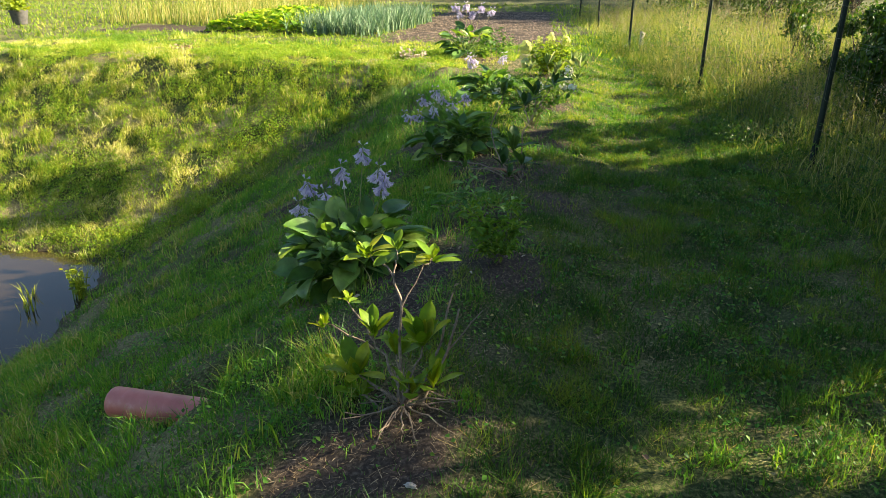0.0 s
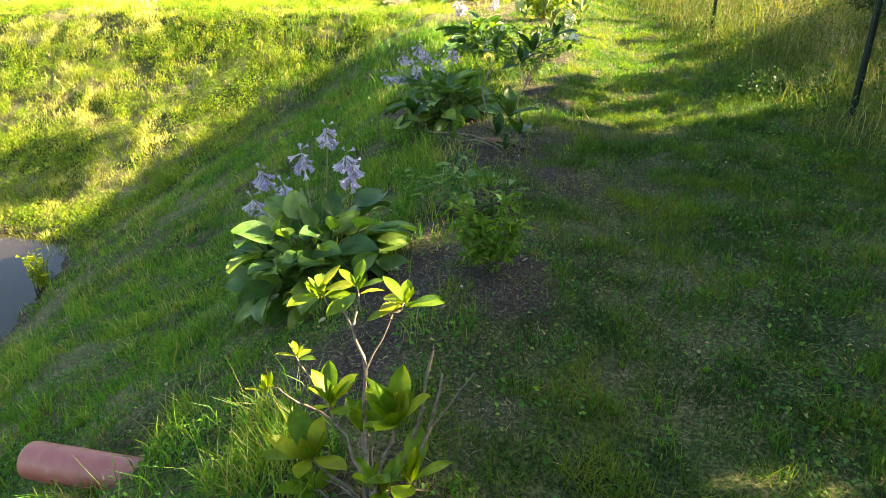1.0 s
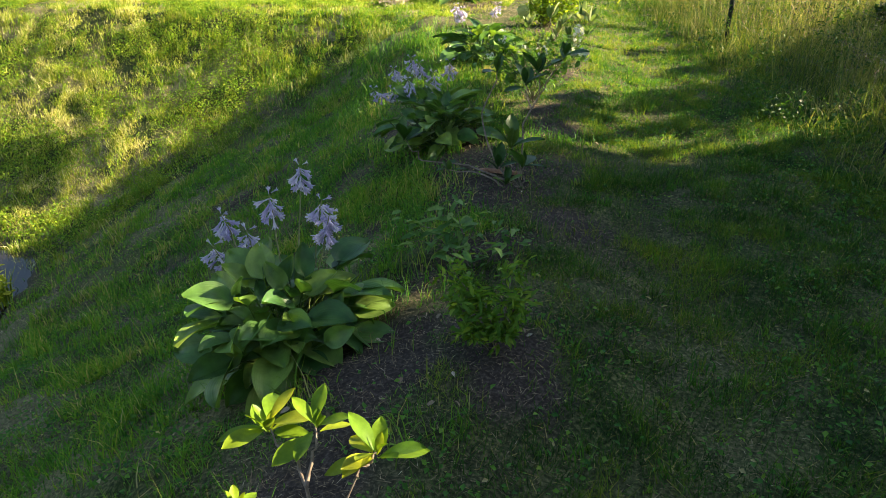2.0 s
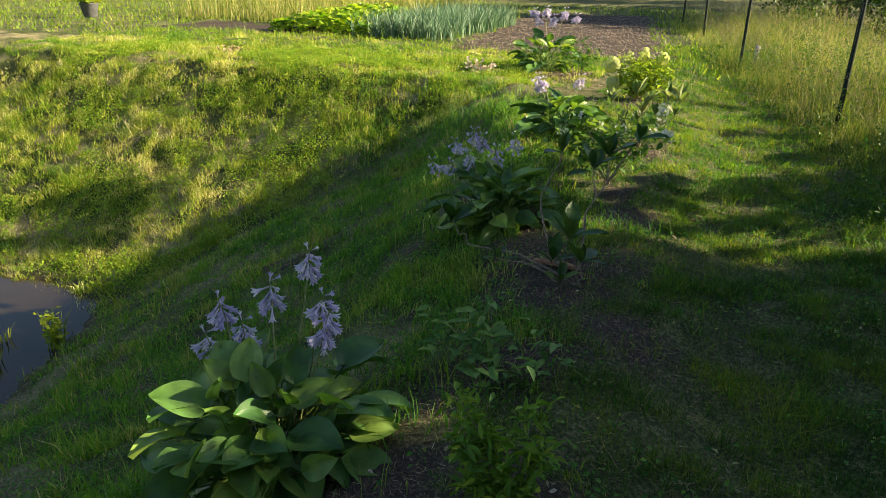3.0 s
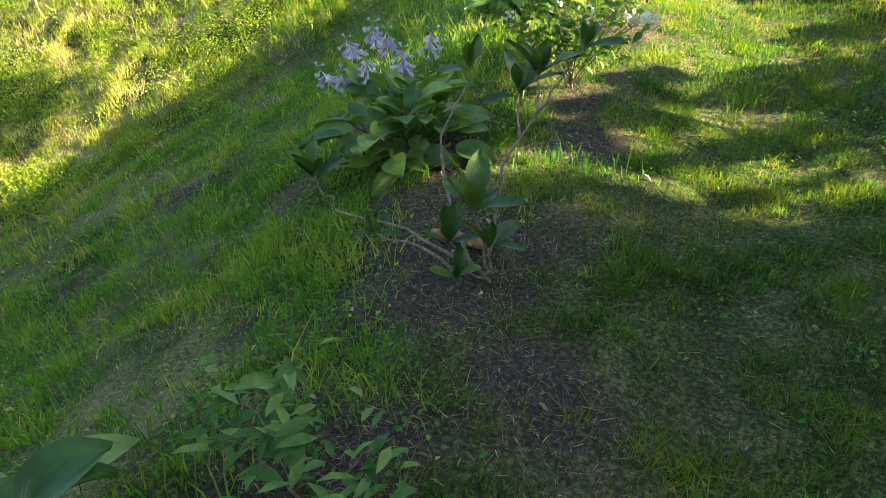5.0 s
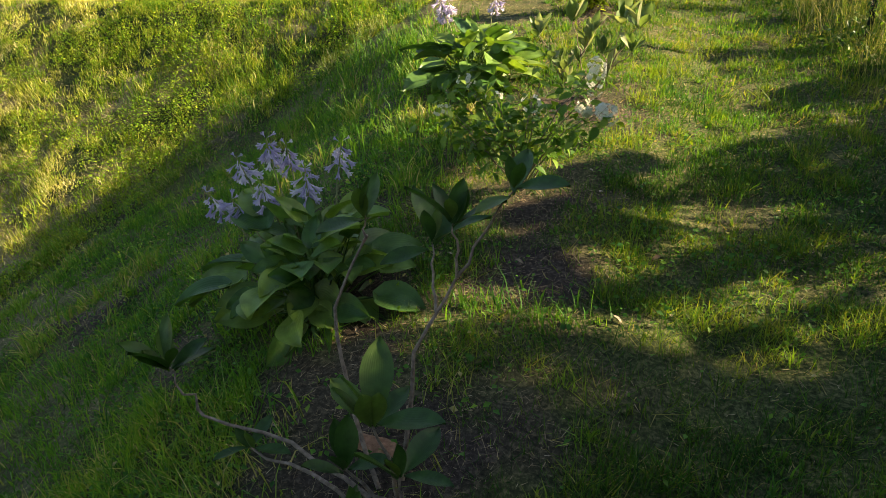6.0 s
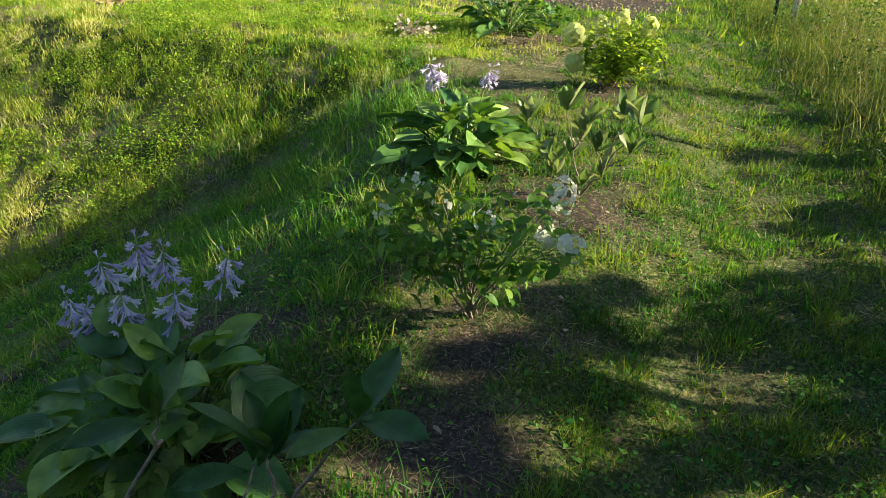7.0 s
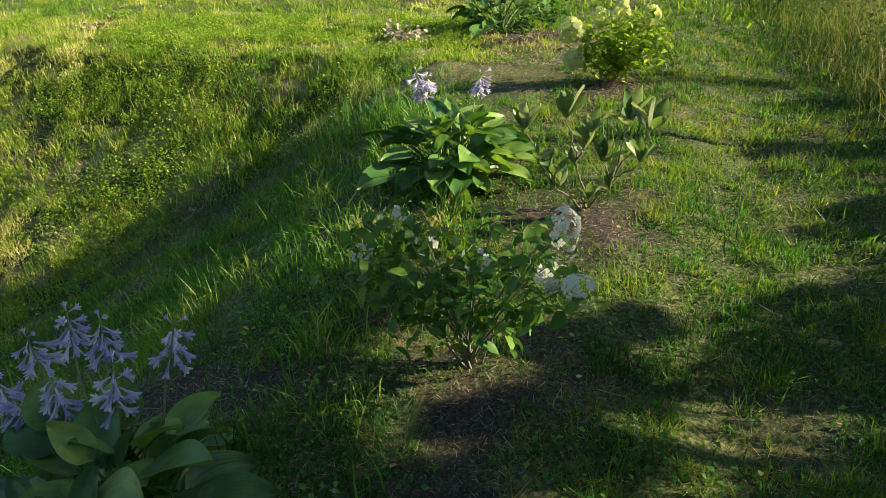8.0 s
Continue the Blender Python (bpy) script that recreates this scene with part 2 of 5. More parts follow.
def water_material():
    m, nt, nd, ln, bs, out = nodes_of("pond_water")
    pos = nd.new("ShaderNodeNewGeometry").outputs["Position"]
    col = ramp(nt, noise_fac(nt, 0.6, 3, pos), [(0.35, (0.016, 0.012, 0.008)), (0.7, (0.032, 0.023, 0.013))])
    ln.new(col, bs.inputs["Base Color"])
    bs.inputs["Roughness"].default_value = 0.04
    bs.inputs["IOR"].default_value = 1.33
    bs.inputs["Specular IOR Level"].default_value = 0.5
    bump(nt, noise_fac(nt, 5, 2, pos), 0.06, 0.02, bs)
    return m


M_EARTH, M_WATER = earth_material(), water_material()
M_GRASS = leafy("grass_blade", [(0.0, (0.020, 0.072, 0.022)), (0.35, (0.058, 0.165, 0.026)), (0.7, (0.18, 0.27, 0.034)), (0.84, (0.28, 0.27, 0.085)), (1.0, (0.46, 0.40, 0.23))], (1.75, 1.5, 0.55), 0.46, 0.5)
# Greener and lighter than the lawn blade: skylight on the slope put into colour.
M_SLOPE = leafy("lightened_slope_blade", [(0.0, (0.028, 0.115, 0.024)), (0.4, (0.08, 0.225, 0.034)), (0.75, (0.19, 0.335, 0.045)), (0.88, (0.28, 0.30, 0.09)), (1.0, (0.44, 0.39, 0.22))], (1.6, 1.5, 0.5), 0.44, 0.5)
M_TALL = leafy("tall_grass_blade", [(0.0, (0.06, 0.13, 0.022)), (0.4, (0.15, 0.22, 0.035)), (0.72, (0.34, 0.33, 0.10)), (1.0, (0.56, 0.48, 0.27))], (1.3, 1.35, 0.7), 0.4, 0.5)
# Yellowing grass, its colours also lightened to stand in for sun on the bank.
M_BANK = leafy("sun_raised_bank_blade", [(0.0, (0.08, 0.19, 0.022)), (0.4, (0.20, 0.31, 0.030)), (0.72, (0.46, 0.47, 0.08)), (1.0, (0.74, 0.68, 0.43))], (1.35, 1.4, 0.6), 0.45, 0.5)
M_CLOVER = leafy("weed_leaf", [(0.0, (0.08, 0.20, 0.020)), (0.6, (0.20, 0.35, 0.028)), (1.0, (0.42, 0.48, 0.05))], (1.3, 1.5, 0.5), 0.4, 0.5)
M_STRAW = leafy("straw", [(0.0, (0.14, 0.10, 0.06)), (0.5, (0.34, 0.27, 0.17)), (1.0, (0.55, 0.47, 0.34))], (1, 0.95, 0.8), 0.15, 0.7)
M_LEAF = leafy("hydrangea_leaf", [(0.0, (0.06, 0.15, 0.022)), (0.6, (0.11, 0.22, 0.028)), (1.0, (0.22, 0.32, 0.05))], (1.35, 1.5, 0.5), 0.36, 0.45, "object", 30)
M_HOSTA = leafy("hosta_leaf", [(0.0, (0.048, 0.13, 0.035)), (0.5, (0.10, 0.21, 0.050)), (1.0, (0.22, 0.335, 0.070))], (1.45, 1.4, 0.4), 0.30, 0.36, "object", 14, 0.13, 0.4)
M_RHODO_Y = leafy("young_rhododendron_leaf", [(0.0, (0.09, 0.19, 0.014)), (0.5, (0.17, 0.28, 0.018)), (1.0, (0.32, 0.36, 0.025))], (1.4, 1.4, 0.4), 0.36, 0.4, "object", 30, 0.1)
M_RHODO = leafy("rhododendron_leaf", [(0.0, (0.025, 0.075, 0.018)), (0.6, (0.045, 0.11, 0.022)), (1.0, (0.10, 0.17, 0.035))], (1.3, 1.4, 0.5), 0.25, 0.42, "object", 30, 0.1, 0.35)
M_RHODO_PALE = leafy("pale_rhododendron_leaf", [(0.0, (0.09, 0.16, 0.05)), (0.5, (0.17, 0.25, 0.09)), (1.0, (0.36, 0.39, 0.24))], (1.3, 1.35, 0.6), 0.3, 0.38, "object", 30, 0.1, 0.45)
M_PEONY = leafy("pale_shrub_leaf", [(0.0, (0.07, 0.17, 0.04)), (0.6, (0.12, 0.24, 0.06)), (1.0, (0.22, 0.34, 0.10))], (1.3, 1.45, 0.5), 0.36, 0.45, "island", 30)
M_SHRUB = leafy("shrub_leaf", [(0.0, (0.03, 0.085, 0.014)), (0.6, (0.06, 0.14, 0.02)), (1.0, (0.13, 0.21, 0.03))], (1.35, 1.5, 0.5), 0.38, 0.45, "island", 30)
M_AZALEA = leafy("azalea_leaf", [(0.0, (0.08, 0.19, 0.02)), (0.6, (0.15, 0.29, 0.03)), (1.0, (0.28, 0.38, 0.045))], (1.3, 1.3, 0.4), 0.38, 0.45, "island", 30)
M_LIME = leafy("lime_leaf", [(0.0, (0.13, 0.22, 0.018)), (0.6, (0.26, 0.34, 0.024)), (1.0, (0.42, 0.46, 0.04))], (1.3, 1.3, 0.4), 0.38, 0.45, "island", 30)
M_LIMELEAF = leafy("panicle_hydrangea_leaf", [(0.0, (0.14, 0.24, 0.026)), (0.6, (0.30, 0.42, 0.042)), (1.0, (0.50, 0.58, 0.085))], (1.5, 1.5, 0.5), 0.5, 0.42, "island", 30)
M_TREE = leafy("tree_leaf", [(0.0, (0.02, 0.055, 0.010)), (0.6, (0.045, 0.10, 0.016)), (1.0, (0.10, 0.15, 0.025))], (1.3, 1.5, 0.45), 0.35, 0.5, "island", 3)
M_LEEK = leafy("leek_leaf", [(0.0, (0.07, 0.15, 0.09)), (0.6, (0.14, 0.24, 0.15)), (1.0, (0.27, 0.36, 0.25))], (1.1, 1.2, 0.8), 0.25, 0.5, "tone", 20)
M_PETAL = leafy("lilac_petal", [(0.0, (0.46, 0.42, 0.70)), (0.6, (0.62, 0.58, 0.82)), (1.0, (0.84, 0.82, 0.92))], (1.05, 1.0, 1.05), 0.4, 0.55, "object", 60, 0, 0.2)
M_WHITE = leafy("white_petal", [(0.0, (0.70, 0.74, 0.62)), (1.0, (0.88, 0.88, 0.82))], (1.0, 1.0, 0.9), 0.4, 0.55, "island", 60, 0, 0.2)
M_LIMEPETAL = leafy("lime_petal", [(0.0, (0.58, 0.66, 0.24)), (1.0, (0.76, 0.80, 0.42))], (1.1, 1.1, 0.6), 0.4, 0.55, "island", 60, 0, 0.2)
M_STALK = leafy("flower_stalk", [(0.0, (0.20, 0.24, 0.10)), (1.0, (0.30, 0.30, 0.15))], (1.1, 1.1, 0.6), 0.1, 0.5, "object", 40)
M_BARK = solid("grey_bark", [(0.3, (0.10, 0.075, 0.055)), (0.6, (0.24, 0.19, 0.145)), (0.8, (0.40, 0.34, 0.27))], 60, 0.85, 0, 0.5)
M_TRUNK = solid("trunk_bark", [(0.3, (0.04, 0.032, 0.025)), (0.7, (0.13, 0.10, 0.08))], 14, 0.9, 0, 0.8, 0.02)
M_POST = solid("dark_post", [(0.3, (0.010, 0.018, 0.013)), (0.7, (0.024, 0.036, 0.026))], 40, 0.75, 0.0, 0.3, spec=0.2)
M_WIRE = solid("fence_wire", [(0.3, (0.05, 0.07, 0.05)), (0.7, (0.12, 0.14, 0.11))], 40, 0.45, 0.6, 0.0)
M_PIPE = solid("orange_pipe", [(0.3, (0.36, 0.10, 0.08)), (0.6, (0.46, 0.15, 0.125)), (0.8, (0.58, 0.29, 0.26))], 9, 0.42, 0, 0.08)
M_STONE = solid("pale_stone", [(0.3, (0.30, 0.27, 0.22)), (0.7, (0.55, 0.52, 0.46))], 25, 0.85, 0, 0.6, 0.01)
M_WOOD = solid("rotten_wood", [(0.3, (0.10, 0.07, 0.05)), (0.7, (0.34, 0.26, 0.19))], 18, 0.9, 0, 0.8, 0.02)
M_CLOD = solid("dry_soil", [(0.3, (0.15, 0.115, 0.085)), (0.7, (0.30, 0.24, 0.19))], 10, 0.95, 0, 0.8, 0.03)
M_POT = solid("grey_pot", [(0.3, (0.05, 0.05, 0.052)), (0.7, (0.11, 0.11, 0.11))], 12, 0.6, 0, 0.2)


# ---- ground and water ----
def axis(stops):
    out = []
    for a, b, n in stops:
        out += list(np.linspace(a, b, n, endpoint=False))
    return np.array(out + [stops[-1][1]])


def build_ground():
    xs = axis([(-900, -60, 12), (-60, -14, 24), (-14, -7, 52), (-7, -2.2, 84), (-2.2, 2.4, 160), (2.4, 8, 40), (8, 60, 20), (60, 900, 12)])
    ys = axis([(-900, -40, 8), (-40, -3, 14), (-3, 0, 30), (0, 9, 240), (9, 13, 80), (13, 30, 56), (30, 80, 24), (80, 900, 14)])
    gx, gy = np.meshgrid(xs, ys)
    gx, gy = gx.ravel(), gy.ravel()
    n, m = len(xs), len(ys)
    i = (np.arange(m - 1)[:, None] * n + np.arange(n - 1)).ravel()
    faces = np.stack([i, i + 1, i + n + 1, i + n], 1)
    me = raw("ground", np.stack([gx, gy, ground_z(gx, gy)], 1), faces, M_EARTH, bare(gx, gy))
    onfar = (near_bank(np.maximum(crest(gy) - gx, 0)) <= far_bank(gy)) & (gx < crest(gy)) & (gy < 13)
    dry = np.clip((fnoise(gx, gy, 0.5, 61) - np.where(onfar, 0.44, 0.42)) * np.where(onfar, 6.0, 4), 0, 1) * np.where(onfar, 0.8, np.where(gx < crest(gy), 0.3, 0.12))
    me.attributes.new("dry", "FLOAT", "POINT").data.foreach_set("value", dry.astype(np.float32))
    tagged(new("ground", me), "grassy garden ground with bare planting soil falling to a pond", "ground", kind="structure")
    xs, ys = np.linspace(-22, -2.5, 40), np.linspace(-14, 7.5, 40)
    gx, gy = np.meshgrid(xs, ys)
    i = (np.arange(39)[:, None] * 40 + np.arange(39)).ravel()
    me = raw("water", np.stack([gx.ravel(), gy.ravel(), np.full(1600, WATER)], 1), np.stack([i, i + 1, i + 41, i + 40], 1), M_WATER)
    tagged(new("water", me), "still brown pond water mirroring the sky", "pond", kind="structure")


build_ground()


# ---- grass ----
def blades(name, x, y, h, w, lean, tone, material, label, category, segs=2, z0=-0.004, kind="stuff"):
    """Tapered bent blades at x, y; h height, w width, lean 0..1, tone 0..1 per blade."""
    n = len(x)
    z = ground_z(x, y) + z0
    face, to = rng.uniform(0, 2 * math.pi, n), rng.uniform(0, 2 * math.pi, n)
    sx, sy = np.cos(face) * w / 2, np.sin(face) * w / 2
    rows = []
    for k in range(segs):
        t = k / segs
        out, up = lean * h * t * t, h * t * (1 - 0.35 * lean * t)
        wide = 1 - 0.45 * t
        cx, cy, cz = x + np.cos(to) * out, y + np.sin(to) * out, z + up
        rows += [np.stack([cx - sx * wide, cy - sy * wide, cz], 1), np.stack([cx + sx * wide, cy + sy * wide, cz], 1)]
    rows.append(np.stack([x + np.cos(to) * lean * h, y + np.sin(to) * lean * h, z + h * (1 - 0.35 * lean)], 1))
    per = 2 * segs + 1
    verts = np.stack(rows, 1).reshape(-1, 3)
    base = np.arange(n)[:, None] * per
    tri = []
    for k in range(segs - 1):
        tri += [[2 * k, 2 * k + 1, 2 * k + 3], [2 * k, 2 * k + 3, 2 * k + 2]]
    tri.append([2 * segs - 2, 2 * segs - 1, 2 * segs])
    faces = (base[:, None, :] + np.array(tri)[None]).reshape(-1, 3)
    me = raw(name, verts, faces, material, np.repeat(tone, per))
    return tagged(new(name, me), label, category, kind=kind)


def scatter(x0, x1, y0, y1, per_m2):
    n = int((x1 - x0) * (y1 - y0) * per_m2)
    return rng.uniform(x0, x1, n), rng.uniform(y0, y1, n)


def reach(x, y):
    """Distance from the way that the garden is walked, which sets how fine the grass is made."""
    return np.hypot(x - 0.5, np.maximum(np.maximum(y - 3.6, -1.3 - y), 0)) + 0.8


def thin(x, y, keep):
    k = rng.random(len(x)) < keep
    return x[k], y[k]


def on_far_bank(x, y, margin=0.1):
    return near_bank(np.maximum(crest(y) - x, 0)) <= far_bank(y) + margin


def build_grass():
    # mown turf right of the bed: short, dense and matted
    x, y = scatter(-0.7, 3.2, -0.8, 17, 15000)
    r = reach(x, y)
    keep = (1 - 0.9 * bare(x, y)) * np.clip((fnoise(x, y, 0.16, 31) - 0.27) * 3.2, 0.12, 1) * np.clip((2.4 / r) ** 1.15, 0.1, 1) * (x > crest(y) - 0.05)
    x, y = thin(x, y, keep)
    r, n = reach(x, y), len(x)
    matt = vnoise(x, y, 0.11, 33)
    h = rng.gamma(5, 0.0090, n) * (0.3 + 1.4 * matt) * np.clip(1 + 0.8 * (fnoise(x, y, 0.5, 34) - 0.5), 0.5, 1.5)
    tone = np.clip(0.9 * (fnoise(x, y, 0.3, 35) - 0.38) + 0.3 * (matt - 0.4) + rng.normal(0.2, 0.16, n), 0, 0.75)
    old = rng.random(n) < 0.03 + 0.12 * vnoise(x, y, 0.4, 36)
    tone = np.where(old, rng.uniform(0.8, 1.0, n), tone)
    h = np.where(old, h * 0.7, h)
    blades("lawn_grass", x, y, h, rng.uniform(0.6, 1.4, n) * 0.0044 * np.maximum(r / 2.4, 0.8) ** 0.75, np.where(old, rng.uniform(0.6, 1.8, n), rng.uniform(0.05, 1.0, n)), tone, M_GRASS, "short mown green lawn grass with dry blades", "grass", 1)
    # longer grass on the slope down to the water, in patches with thatch between
    x, y = scatter(-7, 0.1, -0.5, 9.5, 6000)
    r = reach(x, y)
    patch = np.clip((fnoise(x, y, 0.4, 41) - 0.38) * 6, 0.12, 1)
    keep = (1 - 0.95 * bare(x, y)) * patch * np.clip((2.6 / r) ** 1.1, 0.14, 1) * ~on_far_bank(x, y, -0.1) * (x < crest(y) + 0.25)
    x, y = thin(x, y, keep)
    r, n = reach(x, y), len(x)
    tuft = np.clip((fnoise(x, y, 0.26, 43) - 0.5) * 7, 0, 1)
    h = rng.gamma(6, 0.0085, n) * (0.5 + 1.7 * tuft)
    tone = np.clip(0.7 * (fnoise(x, y, 0.35, 45) - 0.3) + 0.3 * tuft + rng.normal(0.26, 0.13, n) + 0.5 * (rng.random(n) < 0.06), 0, 1)
    blades("slope_grass", x, y, h, rng.uniform(0.6, 1.4, n) * 0.005 * np.maximum(r / 2.5, 0.8) ** 0.7, rng.uniform(0.15, 1.0, n), tone, M_SLOPE, "soft uneven green grass on the pond slope", "grass")
    # far bank: thin yellowing grass over thatch, tones raised for the sun on it
    x, y = scatter(-12, -1.0, 5.6, 15.5, 6000)
    keep = (1 - 0.95 * bare(x, y)) * np.clip((fnoise(x, y, 0.3, 51) - 0.40) * 5.0, 0.08, 1) * on_far_bank(x, y) * np.clip((13.5 - y) / 6 + 0.5, 0.2, 1)
    x, y = thin(x, y, keep)
    n = len(x)
    h = rng.gamma(5, 0.011, n) * (0.45 + 1.7 * vnoise(x, y, 0.2, 53) ** 2)
    lush = fnoise(x, y, 0.9, 57)
    tone = np.clip(0.9 * (fnoise(x, y, 0.3, 55) - 0.42) + 1.1 * (0.52 - lush) + rng.normal(0.50, 0.22, n) - 0.28 * np.clip((y - 9.6) / 0.8, 0, 1), 0, 1)
    blades("bank_grass", x, y, h, rng.uniform(0.006, 0.013, n), rng.uniform(0.05, 0.9, n), tone, M_BANK, "sunlit yellow-green grass on the far bank", "grass", 1)
    # dry clippings lying about
    x, y = scatter(-9, 2.4, -0.5, 12, 3300)
    b, far = bare(x, y), on_far_bank(x, y)
    dry = np.clip((fnoise(x, y, 0.5, 61) - np.where(far, 0.38, 0.46)) * 5, 0, 1) * np.where(far, 1.6, np.where(x < crest(y) - 0.3, 0.35, 0.6))
    x, y = thin(x, y, np.clip(0.06 + 0.85 * b + 0.9 * dry, 0, 1) * np.clip(3.6 / reach(x, y), np.where(far, 0.42, 0.25), 1) * (ground_z(x, y) > WATER + 0.02))
    n, r = len(x), reach(x, y)
    blades("dry_straw", x, y, rng.gamma(4, 0.0030, n) * np.clip(r / 4, 1, 2.4), 0.0038 * np.clip(r / 3, 0.8, 3), rng.uniform(1.3, 2.6, n), np.clip(rng.normal(0.25, 0.26, n) + 0.3 * on_far_bank(x, y), 0, 1), M_STRAW, "dry pale mown straw lying on the ground", "straw", 1, z0=0.008)


build_grass()


def leaflets(name, x, y, z, size, tone, material, label, category, tilt=0.7, squash=0.75):
    """Small two-faced folded leaves."""
    n = len(x)
    a, t, ro = rng.uniform(0, 2 * math.pi, n), rng.uniform(-tilt, tilt, n), rng.uniform(-tilt, tilt, n)
    d = np.stack([np.cos(a) * np.cos(t), np.sin(a) * np.cos(t), np.sin(t)], 1)
    s = np.stack([-np.sin(a) * np.cos(ro), np.cos(a) * np.cos(ro), np.sin(ro)], 1)
    c = np.stack([x, y, z], 1)
    up = np.cross(d, s)
    L, W = size[:, None], (size * squash)[:, None]
    p = [c - d * L * 0.5, c + s * W * 0.5 + up * L * 0.12, c + d * L * 0.5 - up * L * 0.1, c - s * W * 0.5 + up * L * 0.12]
    verts = np.stack(p, 1).reshape(-1, 3)
    base = np.arange(n)[:, None] * 4
    faces = (base[:, None, :] + np.array([[0, 1, 2], [0, 2, 3]])[None]).reshape(-1, 3)
    me = raw(name, verts, faces, material, np.repeat(tone, 4), smooth=False)
    ob = new(name, me)
    return tagged(ob, label, category, kind="stuff") if label else ob


def build_weeds():
    x, y = scatter(-10, 0.0, 4.5, 12.5, 3300)
    far = near_bank(np.maximum(crest(y) - x, 0)) <= far_bank(y) + 0.1
    keep = (1 - bare(x, y)) * np.clip((fnoise(x, y, 0.7, 71) - 0.43) * 8, 0, 1) * np.where(far & (x < crest(y)), 1.0, 0.03) * (ground_z(x, y) > WATER + 0.03) * (x < crest(y) + 0.1)
    x, y = thin(x, y, keep)
    n = len(x)
    z = ground_z(x, y) + rng.uniform(0.01, 0.09, n) * (0.4 + vnoise(x, y, 0.4, 73))
    leaflets("bank_weeds", x, y, z, rng.uniform(0.014, 0.034, n), np.clip(rng.normal(0.65, 0.22, n), 0, 1), M_CLOVER, "low clover and creeping weeds on the banks", "weeds")


build_weeds()


def build_turf_weeds():
    """Small broad leaves of clover and plantain among the blades of lawn and slope."""
    x, y = scatter(-3.4, 2.3, 0.2, 7.4, 1500)
    keep = (1 - 0.8 * bare(x, y)) * np.clip((fnoise(x, y, 0.45, 77) - 0.42) * 5, 0.08, 1) * np.where(x < crest(y), 0.85, 0.5)
    x, y = thin(x, y, keep)
    n = len(x)
    leaflets("turf_weeds", x, y, ground_z(x, y) + rng.uniform(0.012, 0.06, n), rng.uniform(0.011, 0.030, n), np.clip(rng.normal(0.33, 0.17, n) + 0.6 * (rng.random(n) < 0.05), 0, 1), M_SLOPE, "small clover and plantain leaves in the turf", "weeds", 0.6, 0.7)


build_turf_weeds()


def build_tufts():
    """Coarse brighter tufts standing out of the lawn and the slope."""
    cx, cy = scatter(-10.5, -1.2, 6.0, 12.6, 90.0)
    k = (near_bank(np.maximum(crest(cy) - cx, 0)) <= far_bank(cy)) & (cx < crest(cy)) & (fnoise(cx, cy, 0.5, 58) > 0.42)
    cx, cy = cx[k], cy[k]
    n, m = len(cx), 16
    size = np.repeat(rng.uniform(0.3, 1.0, n) ** 1.3, m)
    x, y = np.repeat(cx, m) + rng.normal(0, 0.06, n * m) * size, np.repeat(cy, m) + rng.normal(0, 0.05, n * m) * size
    blades("bank_tufts", x, y, rng.gamma(8, 0.014, n * m) * size, rng.uniform(0.006, 0.010, n * m), rng.uniform(0.1, 0.8, n * m), np.clip(np.repeat(rng.normal(0.44, 0.17, n), m) + rng.normal(0, 0.1, n * m), 0, 1), M_BANK, "taller bright grass tufts on the far bank", "grass")
    cx, cy = scatter(-4.2, 2.0, 0.0, 10.4, 52.0)
    on = cx < crest(cy)
    k = (bare(cx, cy) < 0.55) & (rng.random(len(cx)) < np.where(on, 1.0, 0.6) * np.clip((fnoise(cx, cy, 0.6, 47) - 0.3) * 3.5, 0.05, 1)) & (ground_z(cx, cy) > WATER + 0.03)
    cx, cy = cx[k], cy[k]
    own = rng.uniform(0.35, 1.3, len(cx)) ** 1.2 * np.where(cx < crest(cy), 1.0, 0.5) * np.where((cx < crest(cy) + 0.4) & (cx > crest(cy) - 1.4) & (cy > 6), 1.35, 1.0)
    bx = [-1.6, -2.3, -1.4, 0.8, -1.12, -1.9, -0.81, -0.82, -0.12, -0.88, -0.11, -2.53, -1.5, 0.3, 0.45, -0.5, -0.6, -0.42, -0.55, -0.02, 0.12, 0.22]
    by = [1.75, 2.9, 2.2, 1.24, 4.19, 3.97, 4.38, 5.57, 6.57, 5.81, 5.05, 4.16, 3.1, 4.75, 5.0, 5.32, 5.45, 5.36, 5.6, 4.72, 4.78, 4.66]
    cx, cy, own = np.concatenate([cx, bx]), np.concatenate([cy, by]), np.concatenate([own, np.full(len(bx), 1.05)])
    n, m = len(cx), 26
    size = np.repeat(own, m)
    x, y = np.repeat(cx, m) + rng.normal(0, 0.055, n * m) * size, np.repeat(cy, m) + rng.normal(0, 0.055, n * m) * size
    h = rng.gamma(8, 0.0125, n * m) * size
    tone = np.clip(np.repeat(rng.normal(0.44, 0.16, n), m) + rng.normal(0, 0.1, n * m), 0, 0.85)
    blades("grass_tufts", x, y, h, rng.uniform(0.004, 0.0075, n * m), rng.uniform(0.1, 0.9, n * m), tone, M_SLOPE, "bright coarse grass tufts in the lawn and slope", "grass")


build_tufts()


